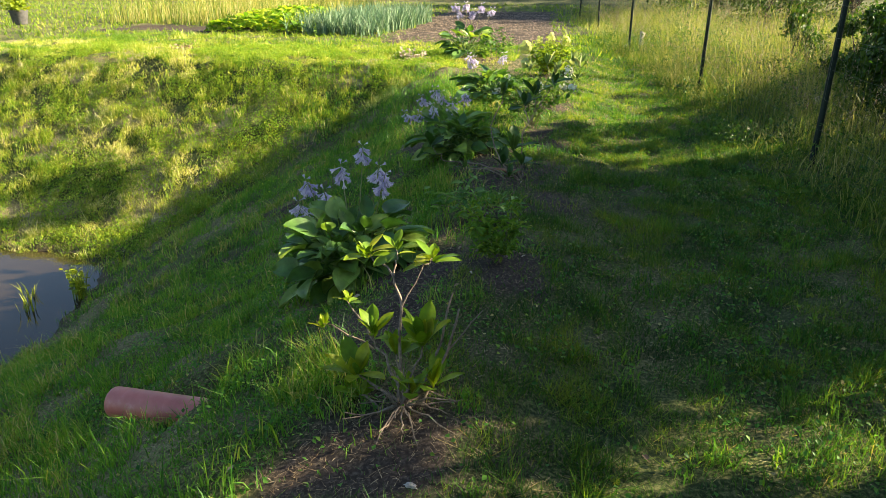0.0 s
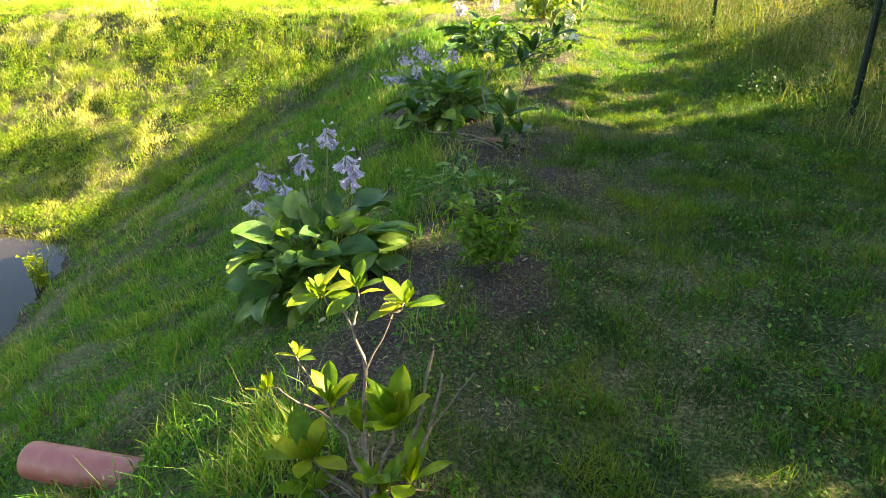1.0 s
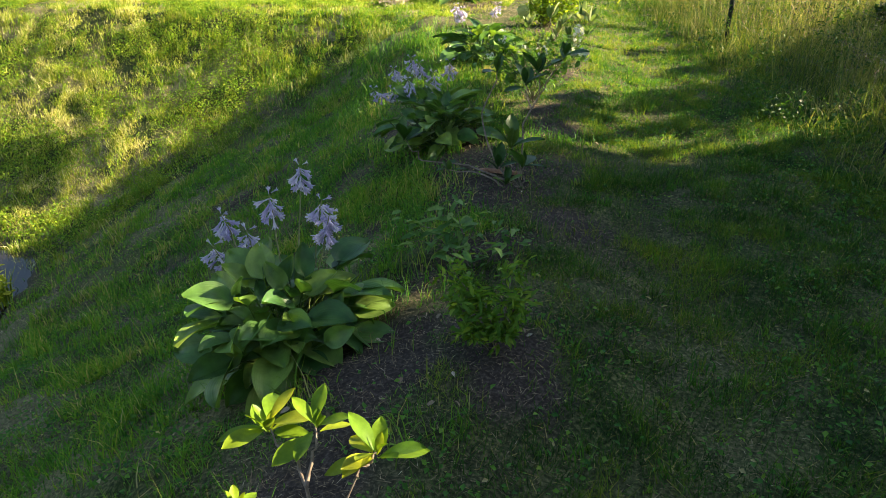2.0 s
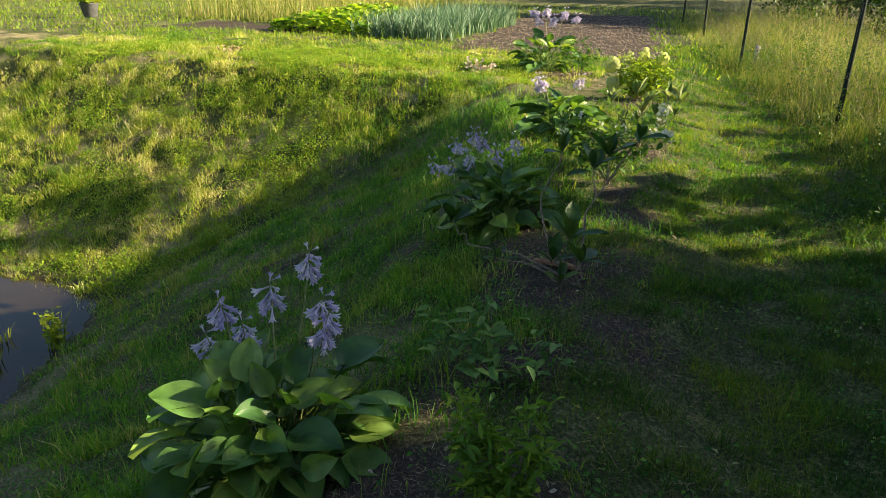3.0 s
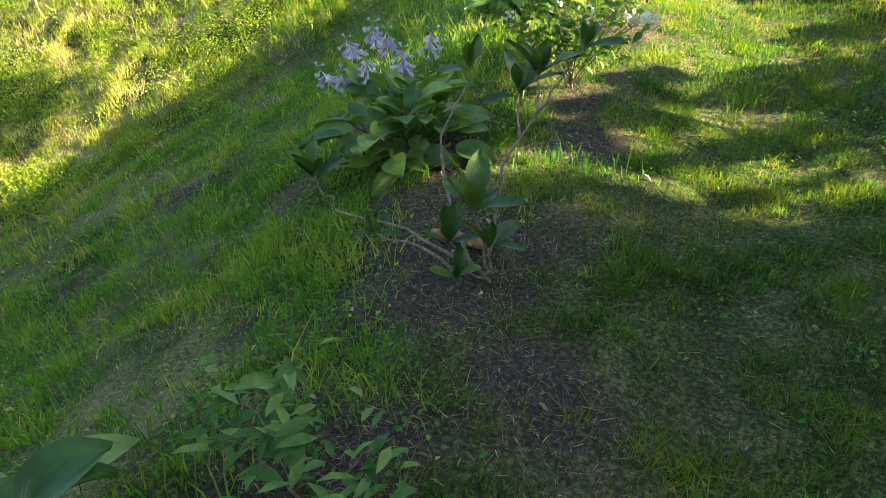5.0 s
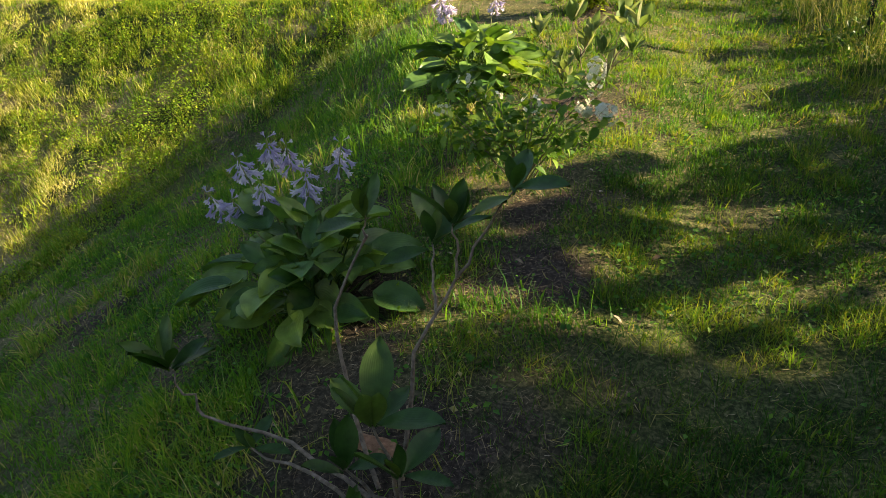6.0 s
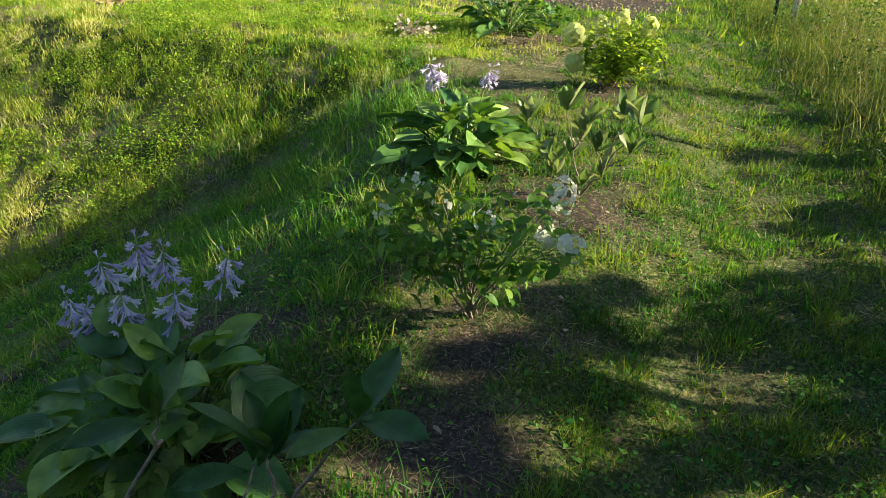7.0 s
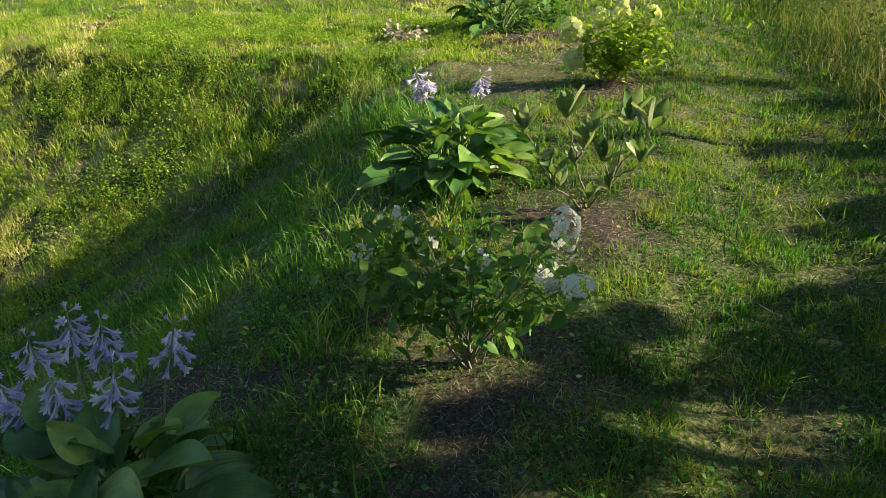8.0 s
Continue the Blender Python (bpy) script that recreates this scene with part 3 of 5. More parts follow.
# ---- plants ----
def leaf_mesh(name, material, length, width, stalk, rise, droop, fold=0.12, ripple=0.0, heart=0.3, rows=8, cols=4, stalk_r=0.004, belly=0.0):
    """A leaf with its stalk from the origin along +y. rise: degrees at which the stalk leaves; droop: how far the blade bends down."""
    vs, fs = [], []
    ang, y, z = radians(rise), 0.0, 0.0
    pts = []
    for i in range(4):
        pts.append((0, y, z))
        y += math.cos(ang) * stalk / 3
        z += math.sin(ang) * stalk / 3
        ang -= radians(droop) * 0.08
    if stalk > 0.02:
        v, f = tube(pts[:4], [stalk_r, stalk_r * 0.9, stalk_r * 0.8, stalk_r * 0.7], 4)
        vs, fs = [tuple(p) for p in v], [tuple(q) for q in f]
    _, y, z = pts[3]
    n0 = len(vs)
    step = length / rows
    for i in range(rows + 1):
        t = i / rows
        half = width / 2 * (math.sin(math.pi * min(1, (t + 0.02)) ** (belly or 0.5 + heart)) ** 0.75 if 0 < t < 1 else 0.02)
        back = heart * 0.22 * length * max(0, 1 - t * 3.2)
        for j in range(cols + 1):
            s = 2 * j / cols - 1
            a = abs(s)
            up = fold * width * a * a - 0.04 * width * a ** 4 + ripple * math.cos(a * 9.0) * width * (1 - t * 0.5)
            yy, zz = y - back * a, z
            vs.append((s * half, yy - math.sin(ang) * up, zz + math.cos(ang) * up))
        y += math.cos(ang) * step
        z += math.sin(ang) * step
        ang -= radians(droop) / rows
    c = cols + 1
    for i in range(rows):
        for j in range(cols):
            fs.append((n0 + i * c + j, n0 + i * c + j + 1, n0 + (i + 1) * c + j + 1, n0 + (i + 1) * c + j))
    me = bpy.data.meshes.new(name)
    me.from_pydata(vs, [], fs)
    me.update()
    side = np.abs(np.linspace(-1, 1, cols + 1))
    at = me.attributes.new("across", "FLOAT", "POINT")
    at.data.foreach_set("value", np.concatenate([np.zeros(n0), np.tile(side, rows + 1)]).astype(np.float32))
    shade_smooth(me)
    me.materials.append(material)
    return me


def floret(size=0.052, lobes=6):
    """A nodding trumpet flower along +z from its neck."""
    vs, fs = [], []
    prof = [(0.0, 0.05), (0.35, 0.06), (0.62, 0.12), (0.82, 0.17)]
    for h, r in prof:
        for k in range(lobes):
            a = 2 * math.pi * k / lobes
            vs.append((math.cos(a) * r * size, math.sin(a) * r * size, h * size))
    for i in range(3):
        for k in range(lobes):
            q = (k + 1) % lobes
            fs.append((i * lobes + k, i * lobes + q, (i + 1) * lobes + q, (i + 1) * lobes + k))
    for k in range(lobes):
        a = 2 * math.pi * (k + 0.5) / lobes
        q = (k + 1) % lobes
        c, s = math.cos(a), math.sin(a)
        n = len(vs)
        for out, side, high in ((0.25, 0.10, 0.97), (0.25, -0.10, 0.97), (0.38, 0.0, 1.06)):
            vs.append(((c * out - s * side) * size, (s * out + c * side) * size, high * size))
        fs += [(3 * lobes + k, 3 * lobes + q, n, n + 1), (n + 1, n, n + 2)]
    return vs, fs


def shape_mesh(name, shape, material):
    p = Pile()
    p.add(*shape)
    return p.mesh(name, material)


FLORET = shape_mesh("floret", floret(), M_PETAL)


def turn_to(d):
    return Vector(d).to_track_quat("Z", "Y").to_matrix().to_4x4()


HOSTA_LEAVES = [leaf_mesh("leaf", M_HOSTA, L, W, s, r, d, 0.20, 0.02, 0.42, 9, 8, 0.005, 0.70) for L, W, s, r, d in
                [(0.135, 0.092, 0.38, 84, 48), (0.155, 0.125, 0.37, 74, 60), (0.17, 0.14, 0.35, 60, 66), (0.18, 0.145, 0.305, 46, 64), (0.175, 0.14, 0.245, 28, 55), (0.16, 0.12, 0.18, 10, 45)]]


def hosta(x, y, spread, tips, label, count=46, seed=1, size=1.0, squash=1.0, lean=(0, 0), florets=15):
    """A clump of broad leaves with flower stalks to the given tips."""
    r = random.Random(seed)
    z = float(ground_z(x, y))
    top = thing("hosta", x, y, z, label, "hosta", "hostas along the bed")
    for i in range(count):
        u = (i + 0.5) / count
        k = min(5, int(u * 6 + r.uniform(-0.4, 0.4)) if i else 0)
        k = max(0, k)
        a = i * 2.39996 + r.uniform(-0.35, 0.35)
        s = size * r.uniform(0.7, 1.16) * (0.85 + 0.25 * u)
        ox, oy = r.gauss(0, 0.05) * spread, r.gauss(0, 0.05) * spread
        m = pose(ox + lean[0] * 0.1, oy + lean[1] * 0.1, -0.02, r.uniform(-20, 16), r.gauss(0, 22), math.degrees(a))
        child("leaf", HOSTA_LEAVES[k], top, m @ Matrix.Diagonal((s, s * 1.04, s * squash, 1)))
    for j, tip in enumerate(tips):
        tip = Vector(tip) - Vector((x, y, z))
        root = Vector((tip.x * 0.25, tip.y * 0.25, 0.0))
        pts = bent(root, tip, 0.015, 7, seed * 31 + j, 0.006)
        v, f = tube(pts, [0.005 - 0.0004 * i for i in range(8)], 5)
        p = Pile()
        p.add(v, f)
        stalk = child("flower_stalk", p.mesh("flower_stalk", M_STALK), top)
        way = (pts[-1] - pts[-2]).normalized()
        long = 0.075 + 0.02 * (j % 3)
        for q in range(florets):
            t = q / florets
            at = tip - way * long * t
            a = q * 2.39996 + r.uniform(-0.5, 0.5)
            d = Vector((math.cos(a), math.sin(a), 0.5 if q < 2 else r.uniform(-1.5, -0.25)))
            sc = r.uniform(0.75, 1.15) * size * (0.6 if q < 3 else 1.0)
            child("floret", FLORET, stalk, Matrix.Translation(at + d.normalized() * r.uniform(0.004, 0.016)) @ turn_to(d) @ Matrix.Diagonal((sc, sc, sc * r.uniform(0.95, 1.2), 1)), "" if q else "nodding pale lilac trumpet flower")
    return top


hosta(-0.76, 2.26, 1.0, [(-0.83, 2.65, 0.49), (-0.93, 2.52, 0.40), (-0.60, 2.38, 0.40), (-1.16, 2.5, 0.29), (-1.02, 2.45, 0.25), (-1.20, 2.45, 0.16), (-0.66, 2.45, 0.42)],
      "large green hosta with lilac flower stalks on the slope edge", 185, 3, 0.98, 1.05, (-0.3, 0), 20)
hosta(-0.65, 4.74, 0.9, [(-0.93, 5.0, 0.49), (-0.65, 5.08, 0.46), (-0.75, 4.95, 0.40), (-1.05, 4.95, 0.42), (-0.93, 4.9, 0.36), (-1.21, 4.92, 0.27), (-1.05, 4.86, 0.28), (-0.88, 5.05, 0.45)],
      "medium green hosta with a crowd of lilac flower stalks", 140, 5, 0.9, 1.02, (0, 0), 17)
hosta(-0.80, 7.38, 0.9, [(-1.06, 7.72, 0.47), (-0.66, 7.57, 0.54), (-1.14, 7.75, 0.50), (-1.10, 7.7, 0.42)], "hosta with sunlit leaves and few faded lilac flowers", 130, 8, 0.98, 0.88, (0, 0), 18)
hosta(-1.95, 11.95, 1.0, [(-2.25, 12.2, 0.90), (-2.05, 12.2, 0.94), (-1.75, 12.2, 0.92), (-1.55, 12.2, 0.84), (-2.15, 12.1, 0.80), (-1.9, 12.1, 0.82)], "distant bright green hosta with white flower stalks", 70, 11, 1.3, 1.05, (0, 0), 26)

RH_YOUNG = [leaf_mesh("leaf", M_RHODO_Y, L, W, 0.012, r, d, 0.12, 0, 0.0, 7, 4, 0.002, 1.35) for L, W, r, d in [(0.092, 0.040, 56, 34), (0.10, 0.045, 36, 44), (0.094, 0.042, 12, 38), (0.06, 0.024, 68, 18)]]
RH_ERECT = [leaf_mesh("leaf", M_RHODO_Y, L, W, 0.012, r, d, 0.14, 0, 0.0, 7, 4, 0.002, 1.35) for L, W, r, d in [(0.092, 0.040, 76, 18), (0.10, 0.046, 60, 26), (0.094, 0.044, 42, 32), (0.07, 0.028, 80, 12)]]
RH_DARK = [leaf_mesh("leaf", M_RHODO, L, W, 0.015, r, d, 0.16, 0, 0.0, 7, 4, 0.002, 1.25) for L, W, r, d in [(0.14, 0.058, 74, 18), (0.15, 0.062, 58, 28), (0.14, 0.058, 34, 36), (0.10, 0.04, 80, 14)]]


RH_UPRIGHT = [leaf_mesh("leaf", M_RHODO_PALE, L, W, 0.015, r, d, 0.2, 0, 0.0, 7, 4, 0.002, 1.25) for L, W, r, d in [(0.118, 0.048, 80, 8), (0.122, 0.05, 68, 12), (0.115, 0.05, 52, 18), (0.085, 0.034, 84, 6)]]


def rhododendron(x, y, whorls, sticks, leaves, label, seed=1, low_leaves=None):
    """whorls: tip x, y, z, leaf count, leaf size; sticks: bare stems as lists of points. Heights are above the ground at the root."""
    r = random.Random(seed)
    z = float(ground_z(x, y))
    top = thing("rhododendron", x, y, z, label, "rhododendron", "rhododendrons along the bed")
    root = Vector((0, 0, -0.02))
    for i, (wx, wy, wz, n, size, *start) in enumerate(whorls):
        tip = Vector((wx - x, wy - y, wz - z))
        begin = Vector(start[0]) - Vector((x, y, z)) if start else root + Vector((r.uniform(-0.05, 0.05), r.uniform(-0.05, 0.05), 0))
        pts = bent(begin, tip, 0.1 * ((tip - begin).xy.length - 0.1), 6, seed * 17 + i, 0.012)
        v, f = tube(pts, [(0.005 if start else 0.0075) * (1 - 0.1 * k) for k in range(7)], 6)
        p = Pile()
        p.add(v, f)
        child("branch", p.mesh("branch", M_BARK), top)
        for k in range(n if leaves is not RH_UPRIGHT else 4 + n // 4):
            a = k * 2.39996 + r.uniform(-0.3, 0.3)
            kind = min(3, int(r.random() * 3.4)) if k < n - 2 else 3
            s = size * r.uniform(0.75, 1.1)
            m = Matrix.Translation(tip + Vector((0, 0, r.uniform(-0.03, 0.0)))) @ pose(0, 0, 0, r.uniform(-14, 14), r.uniform(-14, 14), math.degrees(a))
            child("leaf", (low_leaves or leaves)[kind] if wz < 0.22 else leaves[kind], top, m @ Matrix.Diagonal((s, s, s, 1)))
    for i, line in enumerate(sticks):
        pts = [Vector((a - x, b - y, c - z)) for a, b, c in line]
        full = []
        for a, b in zip(pts, pts[1:]):
            full += bent(a, b, 0, 3, seed + i, 0.006)[:-1]
        full.append(pts[-1])
        thick = 0.007 if (pts[-1] - pts[0]).length > 0.3 else 0.0034
        v, f = tube(full, [thick * (1 - 0.5 * k / len(full)) for k in range(len(full))], 6)
        p = Pile()
        p.add(v, f)
        child("bare_stick", p.mesh("bare_stick", M_BARK), top, label="pale dead stick")
    return top


def fan(x, y, count, seed):
    """Short dead twigs spreading from a shrub's foot."""
    r = random.Random(seed)
    out = []
    for k in range(count):
        a, reach_out = k * 6.283 / count + r.uniform(-0.3, 0.3), r.uniform(0.08, 0.24)
        z = float(ground_z(x, y))
        c, q = math.cos(a), math.sin(a)
        out.append([(x + c * 0.02, y + q * 0.02, z + 0.03), (x + c * reach_out * 0.5, y + q * reach_out * 0.5, z + r.uniform(0.02, 0.08)), (x + c * reach_out, y + q * reach_out, z + r.uniform(-0.01, 0.07))])
    return out


rhododendron(-0.02, 0.66, [(-0.28, 1.10, 0.42, 13, 1.15, (-0.13, 0.96, 0.40)), (-0.15, 1.08, 0.46, 9, 1.1, (-0.13, 0.96, 0.40)), (0.01, 1.03, 0.46, 14, 1.15, (-0.02, 0.98, 0.43)), (-0.34, 1.0, 0.25, 7, 0.73, (-0.2, 0.9, 0.14)), (-0.43, 0.95, 0.16, 6, 0.73, (-0.2, 0.9, 0.1)),
             (-0.20, 0.90, 0.16, 11, 1.16), (-0.24, 0.80, 0.04, 10, 1.46), (0.03, 0.80, 0.21, 14, 1.52), (0.09, 0.72, 0.09, 11, 1.34), (0.01, 0.70, 0.05, 10, 1.34), (-0.09, 0.85, 0.12, 8, 1.22), (-0.2, 0.72, 0.0, 7, 1.22)],
             [[(-0.05, 0.72, 0.0), (-0.08, 0.9, 0.30), (-0.13, 0.96, 0.40)], [(-0.08, 0.9, 0.30), (-0.02, 0.98, 0.43)], [(0.04, 0.68, 0.02), (0.09, 0.85, 0.2), (0.11, 0.95, 0.36)],
              [(0.05, 0.68, 0.02), (0.12, 0.82, 0.18), (0.145, 0.9, 0.32)], [(0.12, 0.82, 0.18), (0.23, 0.95, 0.3)]] + fan(-0.01, 0.64, 26, 5),
             RH_YOUNG, "sparse yellow-green young rhododendron with bare grey twigs", 2, RH_ERECT)
rhododendron(0.0, 3.85, [(-0.19, 4.3, 0.58, 5, 1.05, (-0.2, 4.29, 0.5)), (0.06, 4.3, 0.58, 6, 1.05, (0.08, 4.25, 0.45)), (0.21, 4.35, 0.66, 5, 1.0, (0.08, 4.25, 0.45)), (-0.72, 4.0, 0.19, 8, 1.15, (-0.6, 3.95, 0.08)), (-0.04, 3.9, 0.22, 8, 1.3), (-0.11, 3.85, 0.11, 5, 1.1), (0.04, 3.85, 0.12, 5, 1.1), (-0.42, 3.9, 0.05, 5, 0.8), (-0.02, 4.35, 0.48, 6, 1.15, (0.04, 4.18, 0.38)), (-0.05, 3.75, 0.05, 6, 0.8)],
             [[(-0.05, 3.9, 0.0), (-0.21, 4.1, 0.16), (-0.27, 4.2, 0.33), (-0.2, 4.29, 0.5)], [(0.02, 3.9, 0.05), (0.0, 4.1, 0.3), (0.08, 4.25, 0.45)], [(-0.05, 3.85, 0.02), (-0.3, 3.92, 0.08), (-0.6, 3.95, 0.08)]],
             RH_DARK, "tall leggy dark green rhododendron with pale crooked branches", 4)
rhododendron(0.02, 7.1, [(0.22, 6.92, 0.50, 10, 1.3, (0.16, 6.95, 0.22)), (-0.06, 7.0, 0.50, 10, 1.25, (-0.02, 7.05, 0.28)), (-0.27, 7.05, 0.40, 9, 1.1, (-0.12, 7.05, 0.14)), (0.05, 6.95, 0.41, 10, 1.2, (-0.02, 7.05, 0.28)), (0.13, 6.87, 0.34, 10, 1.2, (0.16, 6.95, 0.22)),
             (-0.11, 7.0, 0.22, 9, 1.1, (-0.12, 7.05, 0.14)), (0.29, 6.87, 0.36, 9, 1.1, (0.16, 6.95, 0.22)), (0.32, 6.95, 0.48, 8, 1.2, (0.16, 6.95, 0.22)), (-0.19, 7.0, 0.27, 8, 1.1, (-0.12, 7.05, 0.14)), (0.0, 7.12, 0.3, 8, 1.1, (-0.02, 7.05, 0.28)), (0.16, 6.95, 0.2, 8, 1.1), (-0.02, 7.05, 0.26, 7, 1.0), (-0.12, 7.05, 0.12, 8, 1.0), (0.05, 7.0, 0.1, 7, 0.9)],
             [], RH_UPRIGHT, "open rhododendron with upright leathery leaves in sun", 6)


def free_leaves(pts, size, squash, tilt, r):
    """Verts and tris of folded leaves at points, as lists."""
    p = Pile()
    for c in pts:
        s = size * r.uniform(0.65, 1.2)
        m = Matrix.Translation(c) @ pose(0, 0, 0, r.uniform(-tilt, tilt), r.uniform(-tilt, tilt), r.uniform(0, 360))
        w = s * squash / 2
        vs = [(0, 0, 0), (w, s * 0.38, s * 0.09), (0, s * 0.42, 0), (-w, s * 0.38, s * 0.09), (w * 0.7, s * 0.75, s * 0.03), (-w * 0.7, s * 0.75, s * 0.03), (0, s, -s * 0.12)]
        p.add([m @ Vector(v) for v in vs], [(0, 1, 2), (0, 2, 3), (1, 4, 6, 2), (3, 2, 6, 5)])
    return p


def four_petals():
    vs, fs = [(0, 0, 0)], []
    for k in range(4):
        a = k * math.pi / 2 + 0.3
        c, q = math.cos(a), math.sin(a)
        n = len(vs)
        vs += [(c * 0.6 - q * 0.46, q * 0.6 + c * 0.46, 0.14), (c, q, 0.05), (c * 0.6 + q * 0.46, q * 0.6 - c * 0.46, 0.14)]
        fs.append((0, n, n + 1, n + 2))
    return vs, fs


def petals(centre, size, count, spread, r, head, floret_mesh, up=0.0):
    """Loose four-petalled florets in a head round a centre."""
    for _ in range(count):
        d = Vector((r.gauss(0, 1), r.gauss(0, 1), r.gauss(0, 1))).normalized()
        at = Vector(centre) + Vector((d.x * spread[0], d.y * spread[1], d.z * spread[2])) * r.uniform(0.6, 1.0)
        m = Matrix.Translation(at) @ turn_to(d + Vector((0.1, -0.35, up)))
        s = size * r.uniform(0.8, 1.2)
        child("floret", floret_mesh, head, m @ Matrix.Diagonal((s, s, s, 1)))


FLORET_WHITE, FLORET_LIME = shape_mesh("floret", four_petals(), M_WHITE), shape_mesh("floret", four_petals(), M_LIMEPETAL)
OVATE = leaf_mesh("leaf", M_LEAF, 1.0, 0.58, 0.1, 15, 55, 0.14, 0.0, 0.2, 5, 2, 0.012)


def shrub(name, x, y, stems, leaf_size, per_stem, material, label, category, seed, heads=(), petal=None, squash=0.6, stem_r=0.004, tilt=40, bunch=0.06, low=0.15):
    """Stems from one root to tips (x, y, z above root), with leaves along them and flower heads (x, y, z, count, size, spread)."""
    r = random.Random(seed)
    z = float(ground_z(x, y))
    top = thing(name, x, y, z, label, category)
    for i, (sx, sy, sz) in enumerate(stems):
        tip = Vector((sx - x, sy - y, sz))
        pts = bent((r.uniform(-0.04, 0.04), r.uniform(-0.04, 0.04), -0.02), tip, 0.12 * tip.xy.length, 6, seed * 7 + i, 0.01)
        v, f = tube(pts, [stem_r * (1 - 0.1 * k) for k in range(7)], 5)
        p = Pile()
        p.add(v, f)
        stem = child("stem", p.mesh("stem", M_BARK), top)
        spots = []
        for k in range(per_stem):
            t = low + (1 - low) * math.sqrt(r.random())
            j = min(5, int(t * 6))
            at = pts[j].lerp(pts[j + 1], t * 6 - j)
            spots.append(at + Vector((r.gauss(0, bunch), r.gauss(0, bunch), r.gauss(0, bunch * 0.5))))
        if material is None:
            for at in spots:
                q = leaf_size * r.uniform(0.65, 1.25)
                child("leaf", OVATE, stem, Matrix.Translation(at) @ pose(0, 0, 0, r.uniform(-tilt, tilt), r.uniform(-tilt, tilt), r.uniform(0, 360)) @ Matrix.Diagonal((q, q, q, 1)))
        else:
            tagged(child("foliage", free_leaves(spots, leaf_size, squash, tilt, r).mesh("foliage", material), stem), kind="stuff")
    for hx, hy, hz, n, size, spread in heads:
        v, f = tube(bent((0, 0, 0), (hx - x, hy - y, hz + 0.02), 0.05, 6, seed, 0.006), [0.004, 0.004, 0.0035, 0.003, 0.0025, 0.002, 0.0015], 5)
        head = child("flower_head", shape_mesh("flower_head", (v, f), M_STALK), top)
        petals((hx - x, hy - y, hz), size, n, spread, r, head, petal)
    return top


shrub("hydrangea", -0.08, 5.72, [(0.24, 5.6, 0.42), (0.2, 5.7, 0.55), (-0.03, 5.7, 0.42), (-0.46, 5.75, 0.34), (-0.36, 5.8, 0.46), (-0.48, 5.8, 0.45), (-0.21, 5.75, 0.44), (-0.16, 5.7, 0.30), (0.07, 5.65, 0.32), (-0.01, 5.8, 0.5), (-0.3, 5.65, 0.25)],
      0.056, 42, None, "leafy green hydrangea with white lacy flower heads", "hydrangea", 21,
      [(0.31, 5.58, 0.43, 16, 0.021, (0.06, 0.05, 0.05)), (0.21, 5.62, 0.45, 14, 0.02, (0.05, 0.05, 0.05)), (0.25, 5.64, 0.56, 40, 0.013, (0.045, 0.04, 0.10)), (-0.02, 5.68, 0.42, 11, 0.014, (0.05, 0.05, 0.06)), (-0.46, 5.73, 0.36, 11, 0.013, (0.05, 0.05, 0.05)), (-0.36, 5.8, 0.48, 9, 0.013, (0.05, 0.05, 0.04)), (-0.2, 5.7, 0.44, 7, 0.012, (0.05, 0.05, 0.04))],
      FLORET_WHITE, low=0.34)
shrub("azalea", 0.10, 2.13, [(-0.07, 2.2, 0.30), (-0.04, 2.12, 0.20), (0.05, 2.16, 0.22), (0.19, 2.18, 0.33), (0.22, 2.12, 0.24), (0.11, 2.1, 0.15), (0.03, 2.06, 0.10), (0.17, 2.05, 0.12)],
      0.052, 80, M_AZALEA, "small bright green azalea with feathery upright shoots", "azalea", 23, squash=0.30, stem_r=0.003, tilt=62, bunch=0.02, low=0.3)
shrub("peony", -0.10, 2.82, [(-0.21, 3.0, 0.27), (0.07, 2.9, 0.18), (-0.40, 3.0, 0.13), (-0.16, 2.9, 0.18), (-0.45, 2.9, 0.08), (0.03, 2.8, 0.13), (-0.28, 2.85, 0.12), (-0.1, 2.7, 0.1)],
      0.085, 15, M_PEONY, "low young shrub with pale green pointed leaves", "shrub", 25, squash=0.36, stem_r=0.003, tilt=30, bunch=0.05, low=0.4)
shrub("hydrangea", -0.30, 9.72, [(-0.56, 9.6, 0.38), (-0.60, 9.6, 0.25), (-0.42, 9.7, 0.49), (-0.30, 9.72, 0.54), (-0.20, 9.7, 0.51), (-0.12, 9.75, 0.54), (-0.02, 9.7, 0.49), (0.06, 9.75, 0.41), (0.10, 9.7, 0.31), (-0.36, 9.6, 0.34), (-0.24, 9.58, 0.39), (-0.10, 9.6, 0.33), (-0.46, 9.8, 0.41), (0.0, 9.85, 0.37), (-0.18, 9.6, 0.20), (-0.40, 9.58, 0.20), (0.02, 9.6, 0.21)],
      0.08, 56, M_LIMELEAF, "upright lime-green hydrangea with pale green flower heads", "hydrangea", 27,
      [(-0.60, 9.5, 0.44, 110, 0.030, (0.10, 0.09, 0.10)), (-0.58, 9.5, 0.21, 80, 0.028, (0.085, 0.08, 0.085)), (-0.24, 9.65, 0.56, 60, 0.024, (0.06, 0.06, 0.10)), (-0.02, 9.68, 0.53, 60, 0.024, (0.06, 0.06, 0.10)), (-0.42, 9.65, 0.51, 40, 0.022, (0.06, 0.06, 0.08))],
      FLORET_LIME, squash=0.38, tilt=42, bunch=0.06, low=0.08)
